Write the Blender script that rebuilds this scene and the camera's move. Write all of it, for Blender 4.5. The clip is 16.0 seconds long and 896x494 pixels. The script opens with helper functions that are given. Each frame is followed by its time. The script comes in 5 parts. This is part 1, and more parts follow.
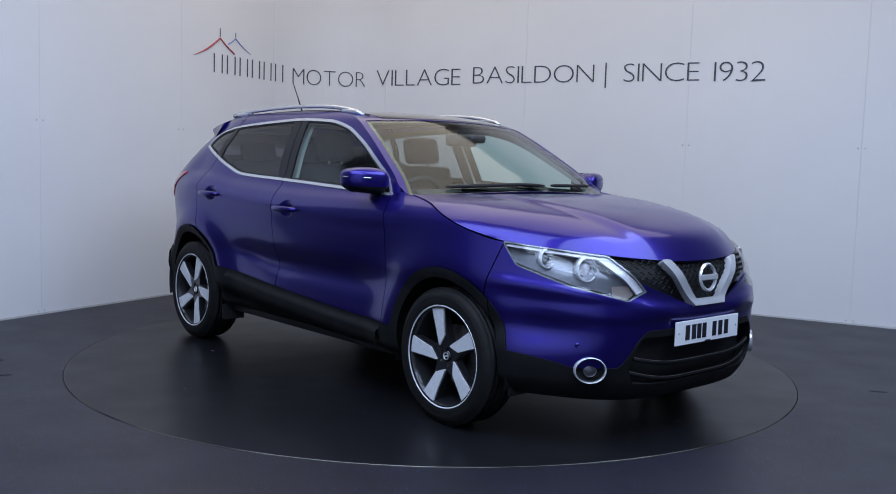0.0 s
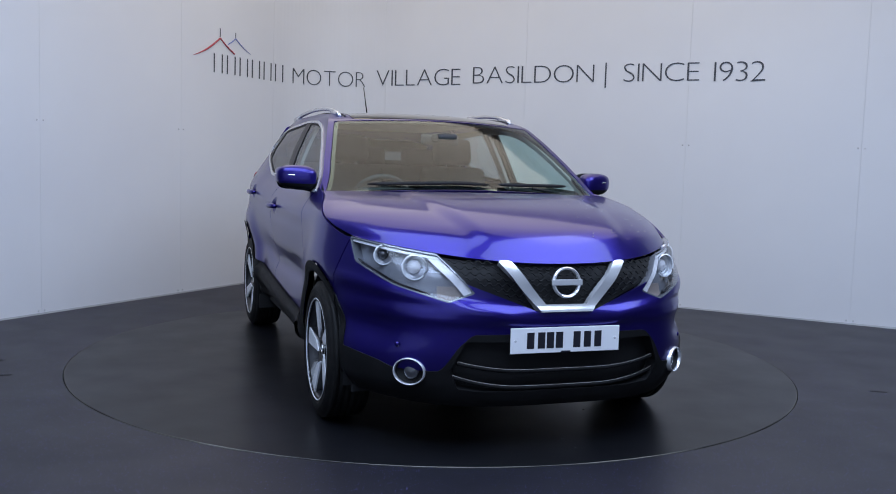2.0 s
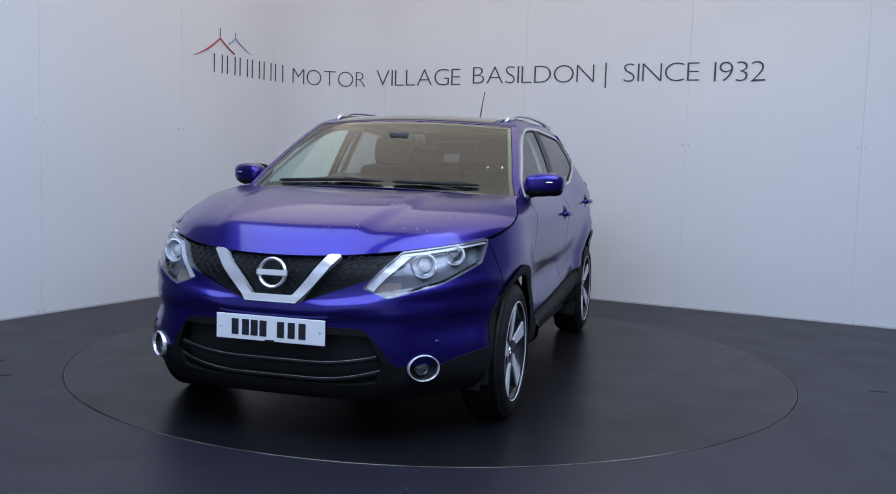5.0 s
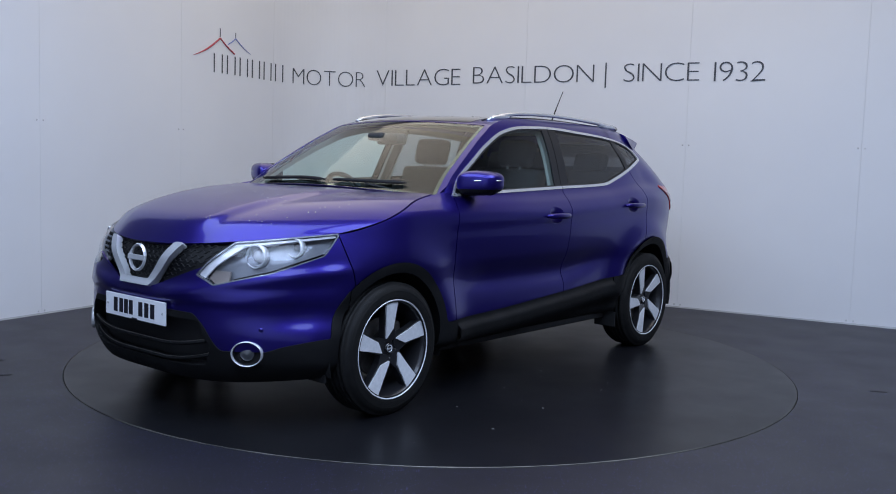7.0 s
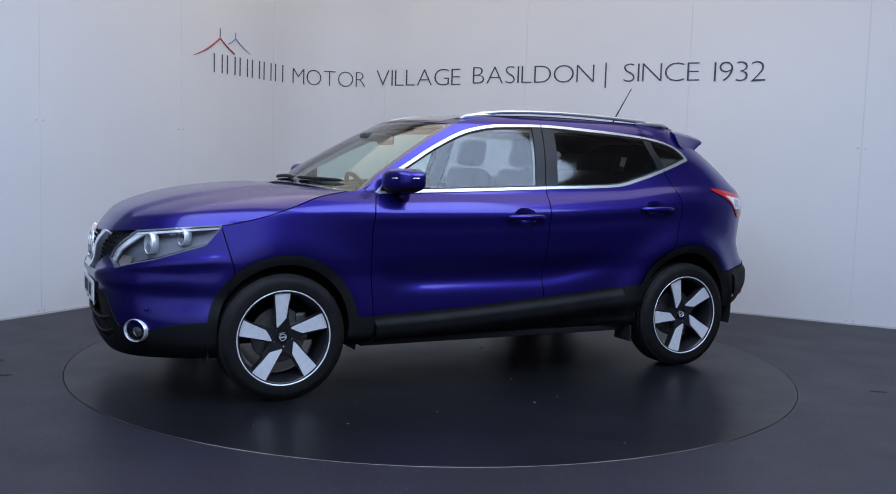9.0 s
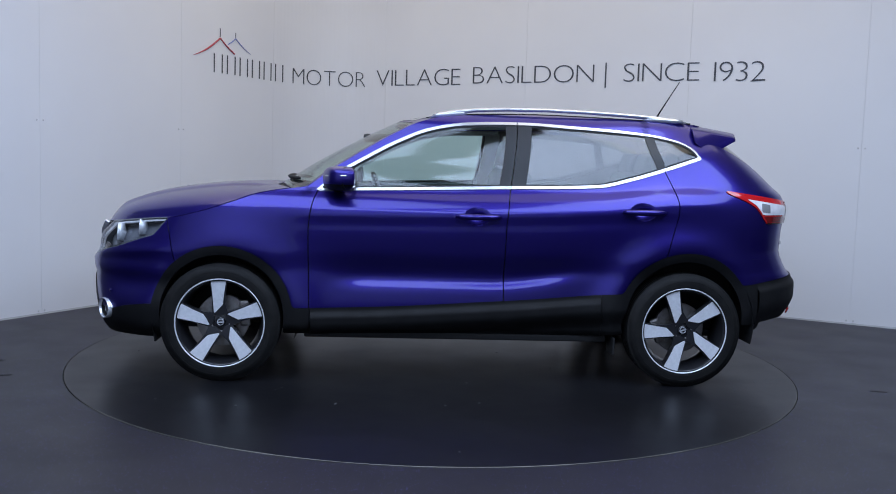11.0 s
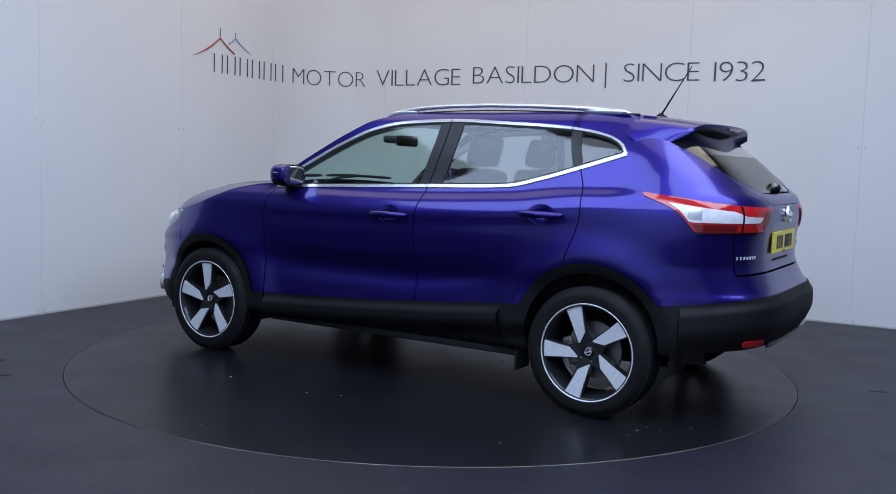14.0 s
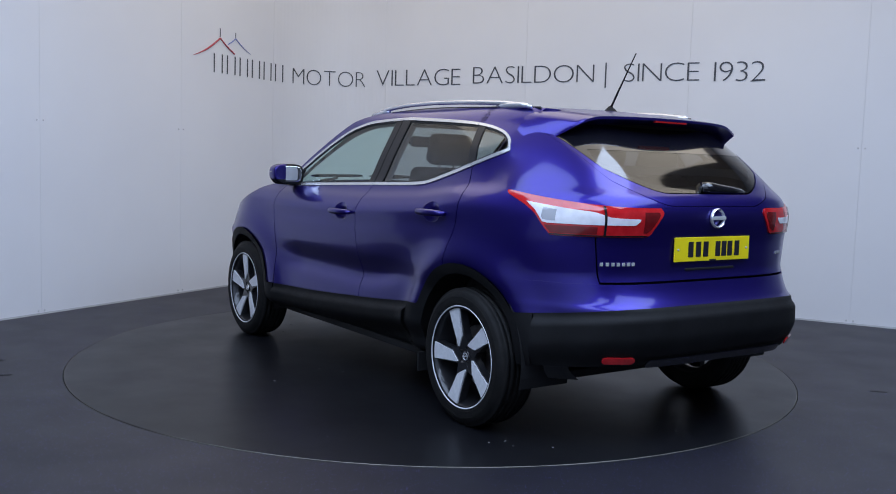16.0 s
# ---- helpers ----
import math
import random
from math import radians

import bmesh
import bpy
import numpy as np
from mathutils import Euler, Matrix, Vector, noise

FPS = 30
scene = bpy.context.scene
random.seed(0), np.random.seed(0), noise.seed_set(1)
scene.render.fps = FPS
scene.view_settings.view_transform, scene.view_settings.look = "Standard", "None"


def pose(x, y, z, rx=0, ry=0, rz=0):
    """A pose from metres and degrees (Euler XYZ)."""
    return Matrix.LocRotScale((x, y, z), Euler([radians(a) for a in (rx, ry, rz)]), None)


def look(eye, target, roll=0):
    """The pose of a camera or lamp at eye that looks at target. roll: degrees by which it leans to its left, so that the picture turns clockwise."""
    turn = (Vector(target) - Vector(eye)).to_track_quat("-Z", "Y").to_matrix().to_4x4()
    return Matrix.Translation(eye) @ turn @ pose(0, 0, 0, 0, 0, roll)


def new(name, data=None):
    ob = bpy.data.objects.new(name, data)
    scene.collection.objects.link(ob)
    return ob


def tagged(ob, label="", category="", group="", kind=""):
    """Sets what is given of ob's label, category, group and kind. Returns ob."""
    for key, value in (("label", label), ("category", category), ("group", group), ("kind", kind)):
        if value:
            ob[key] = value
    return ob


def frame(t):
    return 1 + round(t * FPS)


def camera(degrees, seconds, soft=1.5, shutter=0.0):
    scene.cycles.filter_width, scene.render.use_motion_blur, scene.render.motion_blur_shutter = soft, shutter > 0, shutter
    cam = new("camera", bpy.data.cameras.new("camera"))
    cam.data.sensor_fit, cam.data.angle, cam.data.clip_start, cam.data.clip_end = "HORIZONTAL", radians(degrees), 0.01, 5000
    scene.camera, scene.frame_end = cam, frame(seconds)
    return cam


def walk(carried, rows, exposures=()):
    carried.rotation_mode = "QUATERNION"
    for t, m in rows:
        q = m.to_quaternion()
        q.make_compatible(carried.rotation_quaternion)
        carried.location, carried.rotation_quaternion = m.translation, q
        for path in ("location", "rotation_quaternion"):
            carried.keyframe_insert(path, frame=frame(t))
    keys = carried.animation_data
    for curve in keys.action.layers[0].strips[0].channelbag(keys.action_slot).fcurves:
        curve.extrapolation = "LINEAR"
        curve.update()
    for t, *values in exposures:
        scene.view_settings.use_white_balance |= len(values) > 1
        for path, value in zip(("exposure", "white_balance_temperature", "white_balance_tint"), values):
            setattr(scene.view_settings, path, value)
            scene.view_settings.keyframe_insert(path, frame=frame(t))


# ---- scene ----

# ---------------------------------------------------------------- camera
EYE = Vector((0.0, -5.9715, 1.2526))
AIM = EYE + Vector((0.01255, 0.99594, -0.08918))
cam = camera(51.67, 16.0, soft=1.0)
walk(cam, [(0.0, look(EYE, AIM, 1.78)), (16.0, look(EYE, AIM, 1.78))], exposures=[(0.0, 0.0), (16.0, 0.0)])

# ---------------------------------------------------------------- light
# The studio is closed: broad unseen area lights, placed to suit reflections, under a warm-toned ceiling.
world = bpy.data.worlds.new("studio_world")
world.use_nodes = True
world.node_tree.nodes["Background"].inputs[0].default_value = (0.55, 0.6, 0.75, 1)
world.node_tree.nodes["Background"].inputs[1].default_value = 0.05
scene.world = world


def unseen_ceiling_light(x, y, z, sx, sy, watts, colour, turn=0.0):
    data = bpy.data.lights.new("unseen_ceiling_light", "AREA")
    data.shape, data.size, data.size_y, data.energy, data.color = "RECTANGLE", sx, sy, watts, colour
    ob = new("unseen_ceiling_light", data)
    ob.matrix_world = pose(x, y, z, 0, 0, turn)
    return ob


COOL, WARM = (0.56, 0.71, 1.0), (1.0, 0.92, 0.82)
unseen_ceiling_light(-1.9, -2.8, 3.95, 3.8, 3.4, 182, COOL, -27.8)
unseen_ceiling_light(2.7, -3.0, 3.95, 3.6, 3.4, 218, COOL, -27.8)
unseen_ceiling_light(0.0, -5.3, 3.95, 4.0, 1.6, 115, COOL, -27.8)
# warm panel added to stand in for a brightly lit beige ceiling
unseen_ceiling_light(0.3, 0.8, 3.93, 6.4, 3.6, 97, WARM, -27.8)


# ---------------------------------------------------------------- materials
def mat(name, colour, rough=0.5, metal=0.0, coat=0.0, coat_rough=0.03, spec=0.5):
    m = bpy.data.materials.new(name)
    m.use_nodes = True
    b = m.node_tree.nodes["Principled BSDF"]
    b.inputs["Base Color"].default_value = (*colour, 1)
    b.inputs["Roughness"].default_value = rough
    b.inputs["Metallic"].default_value = metal
    b.inputs["Coat Weight"].default_value = coat
    b.inputs["Coat Roughness"].default_value = coat_rough
    b.inputs["Specular IOR Level"].default_value = spec
    return m


def vary(m, low, high, scale, detail=4.0, rough=None, bump=0.0, bump_scale=None):
    """Two-scale noise between two colours, with roughness range and fine relief."""
    nt, b = m.node_tree, m.node_tree.nodes["Principled BSDF"]
    tc = nt.nodes.new("ShaderNodeTexCoord")
    n1 = nt.nodes.new("ShaderNodeTexNoise")
    n1.inputs["Scale"].default_value, n1.inputs["Detail"].default_value = scale, detail
    nt.links.new(tc.outputs["Object"], n1.inputs["Vector"])
    ramp = nt.nodes.new("ShaderNodeValToRGB")
    ramp.color_ramp.elements[0].position, ramp.color_ramp.elements[1].position = 0.3, 0.7
    ramp.color_ramp.elements[0].color, ramp.color_ramp.elements[1].color = (*low, 1), (*high, 1)
    nt.links.new(n1.outputs["Fac"], ramp.inputs["Fac"])
    nt.links.new(ramp.outputs["Color"], b.inputs["Base Color"])
    if rough:
        mr = nt.nodes.new("ShaderNodeMapRange")
        mr.inputs["To Min"].default_value, mr.inputs["To Max"].default_value = rough
        n2 = nt.nodes.new("ShaderNodeTexNoise")
        n2.inputs["Scale"].default_value, n2.inputs["Detail"].default_value = scale * 2.7, 6
        nt.links.new(tc.outputs["Object"], n2.inputs["Vector"])
        nt.links.new(n2.outputs["Fac"], mr.inputs["Value"])
        nt.links.new(mr.outputs["Result"], b.inputs["Roughness"])
    if bump:
        n3 = nt.nodes.new("ShaderNodeTexNoise")
        n3.inputs["Scale"].default_value = bump_scale or scale * 20
        nt.links.new(tc.outputs["Object"], n3.inputs["Vector"])
        bp = nt.nodes.new("ShaderNodeBump")
        bp.inputs["Strength"].default_value, bp.inputs["Distance"].default_value = bump, 0.002
        nt.links.new(n3.outputs["Fac"], bp.inputs["Height"])
        nt.links.new(bp.outputs["Normal"], b.inputs["Normal"])
    return ramp


def glass(name, colour, ior=1.45, rough=0.06):
    """Thin automotive glass: a tinted see-through sheet with a mirror coat by Fresnel."""
    m = bpy.data.materials.new(name)
    m.use_nodes = True
    nt = m.node_tree
    nt.nodes.remove(nt.nodes["Principled BSDF"])
    out = nt.nodes["Material Output"]
    tr, gl, mix, lw, pw, ml = (nt.nodes.new(k) for k in ("ShaderNodeBsdfTransparent", "ShaderNodeBsdfGlossy", "ShaderNodeMixShader", "ShaderNodeLayerWeight", "ShaderNodeMath", "ShaderNodeMath"))
    tr.inputs["Color"].default_value = (*colour, 1)
    gl.inputs["Roughness"].default_value = rough
    gl.inputs["Color"].default_value = (0.95, 0.95, 0.95, 1)
    lw.inputs["Blend"].default_value = 0.5
    base = 1.5 * ((ior - 1) / (ior + 1)) ** 2
    pw.operation, pw.inputs[1].default_value = "POWER", 5.0
    ml.operation, ml.inputs[1].default_value, ml.inputs[2].default_value = "MULTIPLY_ADD", 0.85 - base, base
    nt.links.new(lw.outputs["Facing"], pw.inputs[0])
    nt.links.new(pw.outputs[0], ml.inputs[0])
    nt.links.new(ml.outputs[0], mix.inputs[0])
    nt.links.new(tr.outputs[0], mix.inputs[1])
    nt.links.new(gl.outputs[0], mix.inputs[2])
    nt.links.new(mix.outputs[0], out.inputs["Surface"])
    return m


# paint: metallic violet-blue flake under clear lacquer
PAINT = mat("violet_metallic_paint", (0.07, 0.045, 0.42), 0.32, 0.80, 0.6, 0.085)
nt = PAINT.node_tree
pb = nt.nodes["Principled BSDF"]
tc = nt.nodes.new("ShaderNodeTexCoord")
vor = nt.nodes.new("ShaderNodeTexVoronoi")
vor.inputs["Scale"].default_value = 1400
nt.links.new(tc.outputs["Object"], vor.inputs["Vector"])
mixc = nt.nodes.new("ShaderNodeMix")
mixc.data_type = "RGBA"
mixc.inputs["A"].default_value = (0.0132, 0.0068, 0.142, 1)
mixc.inputs["B"].default_value = (0.0255, 0.0140, 0.235, 1)
nt.links.new(vor.outputs["Color"], mixc.inputs["Factor"])
nt.links.new(mixc.outputs["Result"], pb.inputs["Base Color"])

CLAD = mat("black_textured_plastic", (0.013, 0.013, 0.0145), 0.62, spec=0.2)
vary(CLAD, (0.0055, 0.0055, 0.006), (0.009, 0.009, 0.010), 9, rough=(0.52, 0.7), bump=0.25, bump_scale=700)
BLACK = mat("dark_void_plastic", (0.006, 0.006, 0.007), 0.7)
GLOSSBLACK = mat("gloss_black_trim", (0.006, 0.006, 0.008), 0.12, coat=1.0)
PILLARBLACK = mat("satin_black_pillar", (0.010, 0.010, 0.012), 0.38, spec=0.35)
CHROME = mat("polished_chrome", (0.86, 0.87, 0.9), 0.14, 0.6)
SATIN = mat("satin_silver", (0.66, 0.67, 0.70), 0.24, 0.7)
ALLOY = mat("machined_alloy", (0.70, 0.71, 0.74), 0.34, 0.15)
vary(ALLOY, (0.68, 0.69, 0.72), (0.78, 0.79, 0.82), 60, rough=(0.28, 0.42))
DARKALLOY = mat("dark_painted_alloy", (0.022, 0.022, 0.025), 0.3, 0.3, 0.5)
RUBBER = mat("tyre_rubber", (0.014, 0.014, 0.015), 0.65, spec=0.22)
vary(RUBBER, (0.006, 0.006, 0.0065), (0.012, 0.0115, 0.011), 14, rough=(0.5, 0.75), bump=0.3, bump_scale=400)
STEEL = mat("brake_steel", (0.30, 0.28, 0.26), 0.45, 0.9)
vary(STEEL, (0.24, 0.21, 0.19), (0.38, 0.37, 0.36), 25)
EDGE = mat("dull_metal_edge", (0.12, 0.115, 0.10), 0.5, 0.6)
vary(EDGE, (0.02, 0.02, 0.02), (0.22, 0.21, 0.18), 2.2)
GLASS = glass("clear_green_glass", (0.74, 0.88, 0.85), 1.5)
PRIVACY = glass("dark_privacy_glass", (0.46, 0.48, 0.49), 1.6)
REARGLASS = glass("dark_tailgate_glass", (0.20, 0.21, 0.22), 1.75)
LENS = glass("clear_lens", (0.95, 0.96, 0.97), 1.4)
ROOFGLASS = mat("black_roof_glass", (0.012, 0.012, 0.014), 0.03, spec=0.6, coat=1.0)
RED = mat("red_lens", (0.42, 0.008, 0.012), 0.12, coat=1.0)
vary(RED, (0.48, 0.008, 0.011), (0.62, 0.016, 0.020), 30)
DARKRED = mat("deep_red_lens", (0.16, 0.004, 0.006), 0.15, coat=1.0)
vary(DARKRED, (0.13, 0.003, 0.005), (0.19, 0.006, 0.008), 30)
WHITELENS = mat("frosted_white_lens", (0.72, 0.70, 0.73), 0.15, 0.0, coat=1.0)
vary(WHITELENS, (0.72, 0.71, 0.74), (0.90, 0.89, 0.92), 22)
REFLECTOR = mat("lamp_reflector", (0.84, 0.86, 0.90), 0.22, 0.3)
LAMPGREY = mat("lamp_housing_grey", (0.24, 0.25, 0.28), 0.22, 0.4)
GUIDE = mat("white_light_guide", (0.90, 0.91, 0.94), 0.2, coat=1.0)
AMBER = mat("amber_plastic", (0.24, 0.20, 0.18), 0.3)
PLATEW = mat("white_plate", (0.86, 0.87, 0.90), 0.3)
PLATEY = mat("yellow_plate", (0.88, 0.70, 0.012), 0.3)
INK = mat("black_plate_ink", (0.012, 0.012, 0.02), 0.5)
TRIM = mat("charcoal_interior_plastic", (0.028, 0.028, 0.03), 0.6)
vary(TRIM, (0.024, 0.024, 0.026), (0.036, 0.036, 0.038), 12, bump=0.2, bump_scale=500)
CLOTH = mat("charcoal_seat_cloth", (0.03, 0.03, 0.034), 0.9)
vary(CLOTH, (0.022, 0.022, 0.025), (0.042, 0.042, 0.047), 40, bump=0.4, bump_scale=600)
HEADLINER = mat("pale_headliner", (0.50, 0.49, 0.46), 0.95)
vary(HEADLINER, (0.47, 0.46, 0.43), (0.54, 0.53, 0.50), 30)
MIRRORGLASS = mat("mirror_glass", (0.85, 0.87, 0.9), 0.02, 1.0)

DROPLET = mat("water_droplet", (0.25, 0.25, 0.30), 0.04, spec=0.6, coat=1.0)
CHIP = mat("pale_grit", (0.15, 0.15, 0.155), 0.7)
STAIN = mat("dark_scuff", (0.006, 0.006, 0.007), 0.6, spec=0.2)
WALL = mat("white_wall_panel", (0.76, 0.77, 0.80), 0.42)
vary(WALL, (0.745, 0.755, 0.785), (0.775, 0.785, 0.81), 1.3, 3, rough=(0.36, 0.5), bump=0.05, bump_scale=60)
# tones of the unseen walls, set to brighten or darken the car's reflections
UNSEENPALE = mat("unseen_pale_wall", (0.66, 0.67, 0.70), 0.6)
vary(UNSEENPALE, (0.63, 0.64, 0.67), (0.69, 0.70, 0.73), 1.5)
UNSEENGREY = mat("unseen_mid_wall", (0.32, 0.33, 0.35), 0.6)
vary(UNSEENGREY, (0.30, 0.31, 0.33), (0.35, 0.36, 0.38), 1.5)
UNSEENDARK = mat("unseen_charcoal_wall", (0.06, 0.062, 0.07), 0.6)
vary(UNSEENDARK, (0.05, 0.052, 0.06), (0.075, 0.077, 0.085), 1.5)
DARKLENS = mat("dark_lamp_glass", (0.05, 0.052, 0.06), 0.1, coat=1.0)
CEIL = mat("warm_ceiling_board", (0.62, 0.52, 0.42), 0.8)
vary(CEIL, (0.58, 0.48, 0.39), (0.66, 0.56, 0.45), 2.0)
LETTER = mat("dark_grey_vinyl", (0.045, 0.05, 0.065), 0.5)
LOGORED = mat("red_vinyl", (0.42, 0.05, 0.07), 0.5)
LOGOBLUE = mat("blue_vinyl", (0.17, 0.22, 0.50), 0.5)
SCREW = mat("screw_cap", (0.85, 0.86, 0.88), 0.25, 0.4)


def vinyl(name, low, high, rough, flecks):
    """Dark sheet flooring with scuffs, and blue quartz flecks where asked."""
    m = mat(name, low, 0.4, spec=0.26 if flecks else 0.16)
    ramp = vary(m, low, high, 1.1, 7, rough=rough, bump=0.06, bump_scale=260)
    if flecks:
        nt, b = m.node_tree, m.node_tree.nodes["Principled BSDF"]
        tc = nt.nodes.new("ShaderNodeTexCoord")
        v = nt.nodes.new("ShaderNodeTexVoronoi")
        v.inputs["Scale"].default_value = 95
        nt.links.new(tc.outputs["Object"], v.inputs["Vector"])
        lt = nt.nodes.new("ShaderNodeMath")
        lt.operation, lt.inputs[1].default_value = "LESS_THAN", 0.20
        nt.links.new(v.outputs["Distance"], lt.inputs[0])
        sep = nt.nodes.new("ShaderNodeSeparateColor")
        nt.links.new(v.outputs["Color"], sep.inputs["Color"])
        gt = nt.nodes.new("ShaderNodeMath")
        gt.operation, gt.inputs[1].default_value = "GREATER_THAN", 0.62
        nt.links.new(sep.outputs[0], gt.inputs[0])
        mul = nt.nodes.new("ShaderNodeMath")
        mul.operation = "MULTIPLY"
        nt.links.new(lt.outputs[0], mul.inputs[0])
        nt.links.new(gt.outputs[0], mul.inputs[1])
        mx = nt.nodes.new("ShaderNodeMix")
        mx.data_type = "RGBA"
        mx.inputs["B"].default_value = (*flecks, 1)
        nt.links.new(mul.outputs[0], mx.inputs["Factor"])
        nt.links.new(ramp.outputs["Color"], mx.inputs["A"])
        nt.links.new(mx.outputs["Result"], b.inputs["Base Color"])
    return m


FLOOR = vinyl("speckled_dark_vinyl", (0.0108, 0.0106, 0.0150), (0.0160, 0.0156, 0.0220), (0.36, 0.52), (0.12, 0.105, 0.32))
DISC = vinyl("worn_dark_vinyl", (0.0055, 0.0057, 0.0070), (0.0095, 0.0097, 0.0120), (0.24, 0.42), None)


# ---------------------------------------------------------------- mesh helpers
def link(name, me, material, parent=None, label="", smooth=True):
    me.materials.append(material)
    if smooth:
        me.polygons.foreach_set("use_smooth", [True] * len(me.polygons))
    ob = new(name, me)
    ob.parent = parent
    if label:
        ob["label"] = label
    return ob


def part(name, bm, material, parent=None, label="", smooth=False):
    bmesh.ops.recalc_face_normals(bm, faces=bm.faces)
    me = bpy.data.meshes.new(name)
    bm.to_mesh(me)
    bm.free()
    return link(name, me, material, parent, label, smooth)


def box_into(bm, cx, cy, cz, sx, sy, sz, bevel=0.0, m=None, seg=2):
    r = bmesh.ops.create_cube(bm, size=1.0, matrix=Matrix.LocRotScale((cx, cy, cz), None, (sx, sy, sz)))
    vs = r["verts"]
    if bevel:
        es = list({e for v in vs for e in v.link_edges})
        r2 = bmesh.ops.bevel(bm, geom=es, offset=bevel, segments=seg, affect="EDGES", profile=0.6)
        vs = list({v for f in r2["faces"] for v in f.verts} | {v for v in vs if v.is_valid})
    if m:
        bmesh.ops.transform(bm, matrix=m, verts=vs)
    return vs


def box(*a, **k):
    bm = bmesh.new()
    box_into(bm, *a, **k)
    return bm


def lathe_into(bm, profile, n=48, axis="y", a0=0.0, a1=2 * math.pi):
    """profile: (radius, along) pairs; turned round the axis."""
    full = abs(a1 - a0 - 2 * math.pi) < 1e-6
    rings = []
    for k in range(n if full else n + 1):
        a = a0 + (a1 - a0) * k / n
        c, s = math.cos(a), math.sin(a)
        ring = []
        for r, h in profile:
            ring.append(bm.verts.new((r * c, h, r * s) if axis == "y" else (r * c, r * s, h) if axis == "z" else (h, r * c, r * s)))
        rings.append(ring)
    m = len(rings)
    for k in range(m if full else m - 1):
        a, b = rings[k], rings[(k + 1) % m]
        for j in range(len(profile) - 1):
            bm.faces.new((a[j], b[j], b[j + 1], a[j + 1]))
    return rings


def lathe(profile, n=48, axis="y"):
    bm = bmesh.new()
    lathe_into(bm, profile, n, axis)
    return bm


def tube_into(bm, pts, r, n=8, flat=1.0, up=(0, 0, 1)):
    """A round bar along a path; r: one radius or one for each point."""
    pts = [Vector(p) for p in pts]
    rs = r if isinstance(r, (list, tuple)) else [r] * len(pts)
    rings = []
    for i, p in enumerate(pts):
        d = (pts[min(i + 1, len(pts) - 1)] - pts[max(i - 1, 0)]).normalized()
        u = Vector(up)
        if abs(d.dot(u)) > 0.95:
            u = Vector((0, 1, 0))
        side = d.cross(u).normalized()
        top = side.cross(d).normalized()
        rings.append([bm.verts.new(p + rs[i] * (math.cos(2 * math.pi * k / n) * side + flat * math.sin(2 * math.pi * k / n) * top)) for k in range(n)])
    for a, b in zip(rings, rings[1:]):
        for k in range(n):
            bm.faces.new((a[k], a[(k + 1) % n], b[(k + 1) % n], b[k]))
    bm.faces.new(rings[0])
    bm.faces.new(rings[-1])


def tube(pts, r, n=8, flat=1.0, up=(0, 0, 1)):
    bm = bmesh.new()
    tube_into(bm, pts, r, n, flat, up)
    return bm


def prism_into(bm, outline, place, depth):
    """A flat outline (u, v) set by place(u, v, d) at d = 0 and d = depth."""
    a = [bm.verts.new(place(u, v, 0.0)) for u, v in outline]
    b = [bm.verts.new(place(u, v, depth)) for u, v in outline]
    bm.faces.new(a)
    bm.faces.new(b[::-1])
    n = len(a)
    for k in range(n):
        bm.faces.new((a[k], b[k], b[(k + 1) % n], a[(k + 1) % n]))


def curve(*pairs):
    """A smooth monotone curve through (x, y) pairs, for arrays."""
    xs, ys = np.array(sorted(pairs), float).T
    h, d = np.diff(xs), np.diff(ys) / np.diff(xs)
    m = np.zeros(len(xs))
    m[0], m[-1] = d[0], d[-1]
    for i in range(1, len(xs) - 1):
        if d[i - 1] * d[i] > 0:
            w1, w2 = 2 * h[i] + h[i - 1], h[i] + 2 * h[i - 1]
            m[i] = (w1 + w2) / (w1 / d[i - 1] + w2 / d[i])

    def f(x):
        x = np.clip(np.asarray(x, float), xs[0], xs[-1])
        i = np.clip(np.searchsorted(xs, x) - 1, 0, len(xs) - 2)
        t = (x - xs[i]) / h[i]
        return (ys[i] * (1 + 2 * t) * (1 - t) ** 2 + m[i] * h[i] * t * (1 - t) ** 2
                + ys[i + 1] * t * t * (3 - 2 * t) + m[i + 1] * h[i] * t * t * (t - 1))
    return f


# ---------------------------------------------------------------- room
CORNER_C, CORNER_R = Vector((-0.9928, 3.2562)), 0.8
UL, UR = Vector((0.47007, 0.88263)), Vector((0.88469, -0.46618))
WT1, WT2 = Vector((-1.6989, 3.6322)), Vector((-0.6198, 3.9639))
HALF = 0.7832 * CORNER_R
WALL_TOP = 4.0


def wall_at(s):
    """Plan place and inward normal of the back wall, s metres along it from the middle of its rounded corner."""
    if s < -HALF:
        p = WT1 + UL * (s + HALF)
        return p, Vector((UL.y, -UL.x))
    if s > HALF:
        p = WT2 + UR * (s - HALF)
        return p, Vector((UR.y, -UR.x))
    a = math.radians(151.96) - (s + HALF) / CORNER_R
    w = Vector((math.cos(a), math.sin(a)))
    return CORNER_C + CORNER_R * w, -w


def on_wall(s, z, d=0.0):
    p, n = wall_at(s)
    return Vector((p.x + n.x * d, p.y + n.y * d, z))


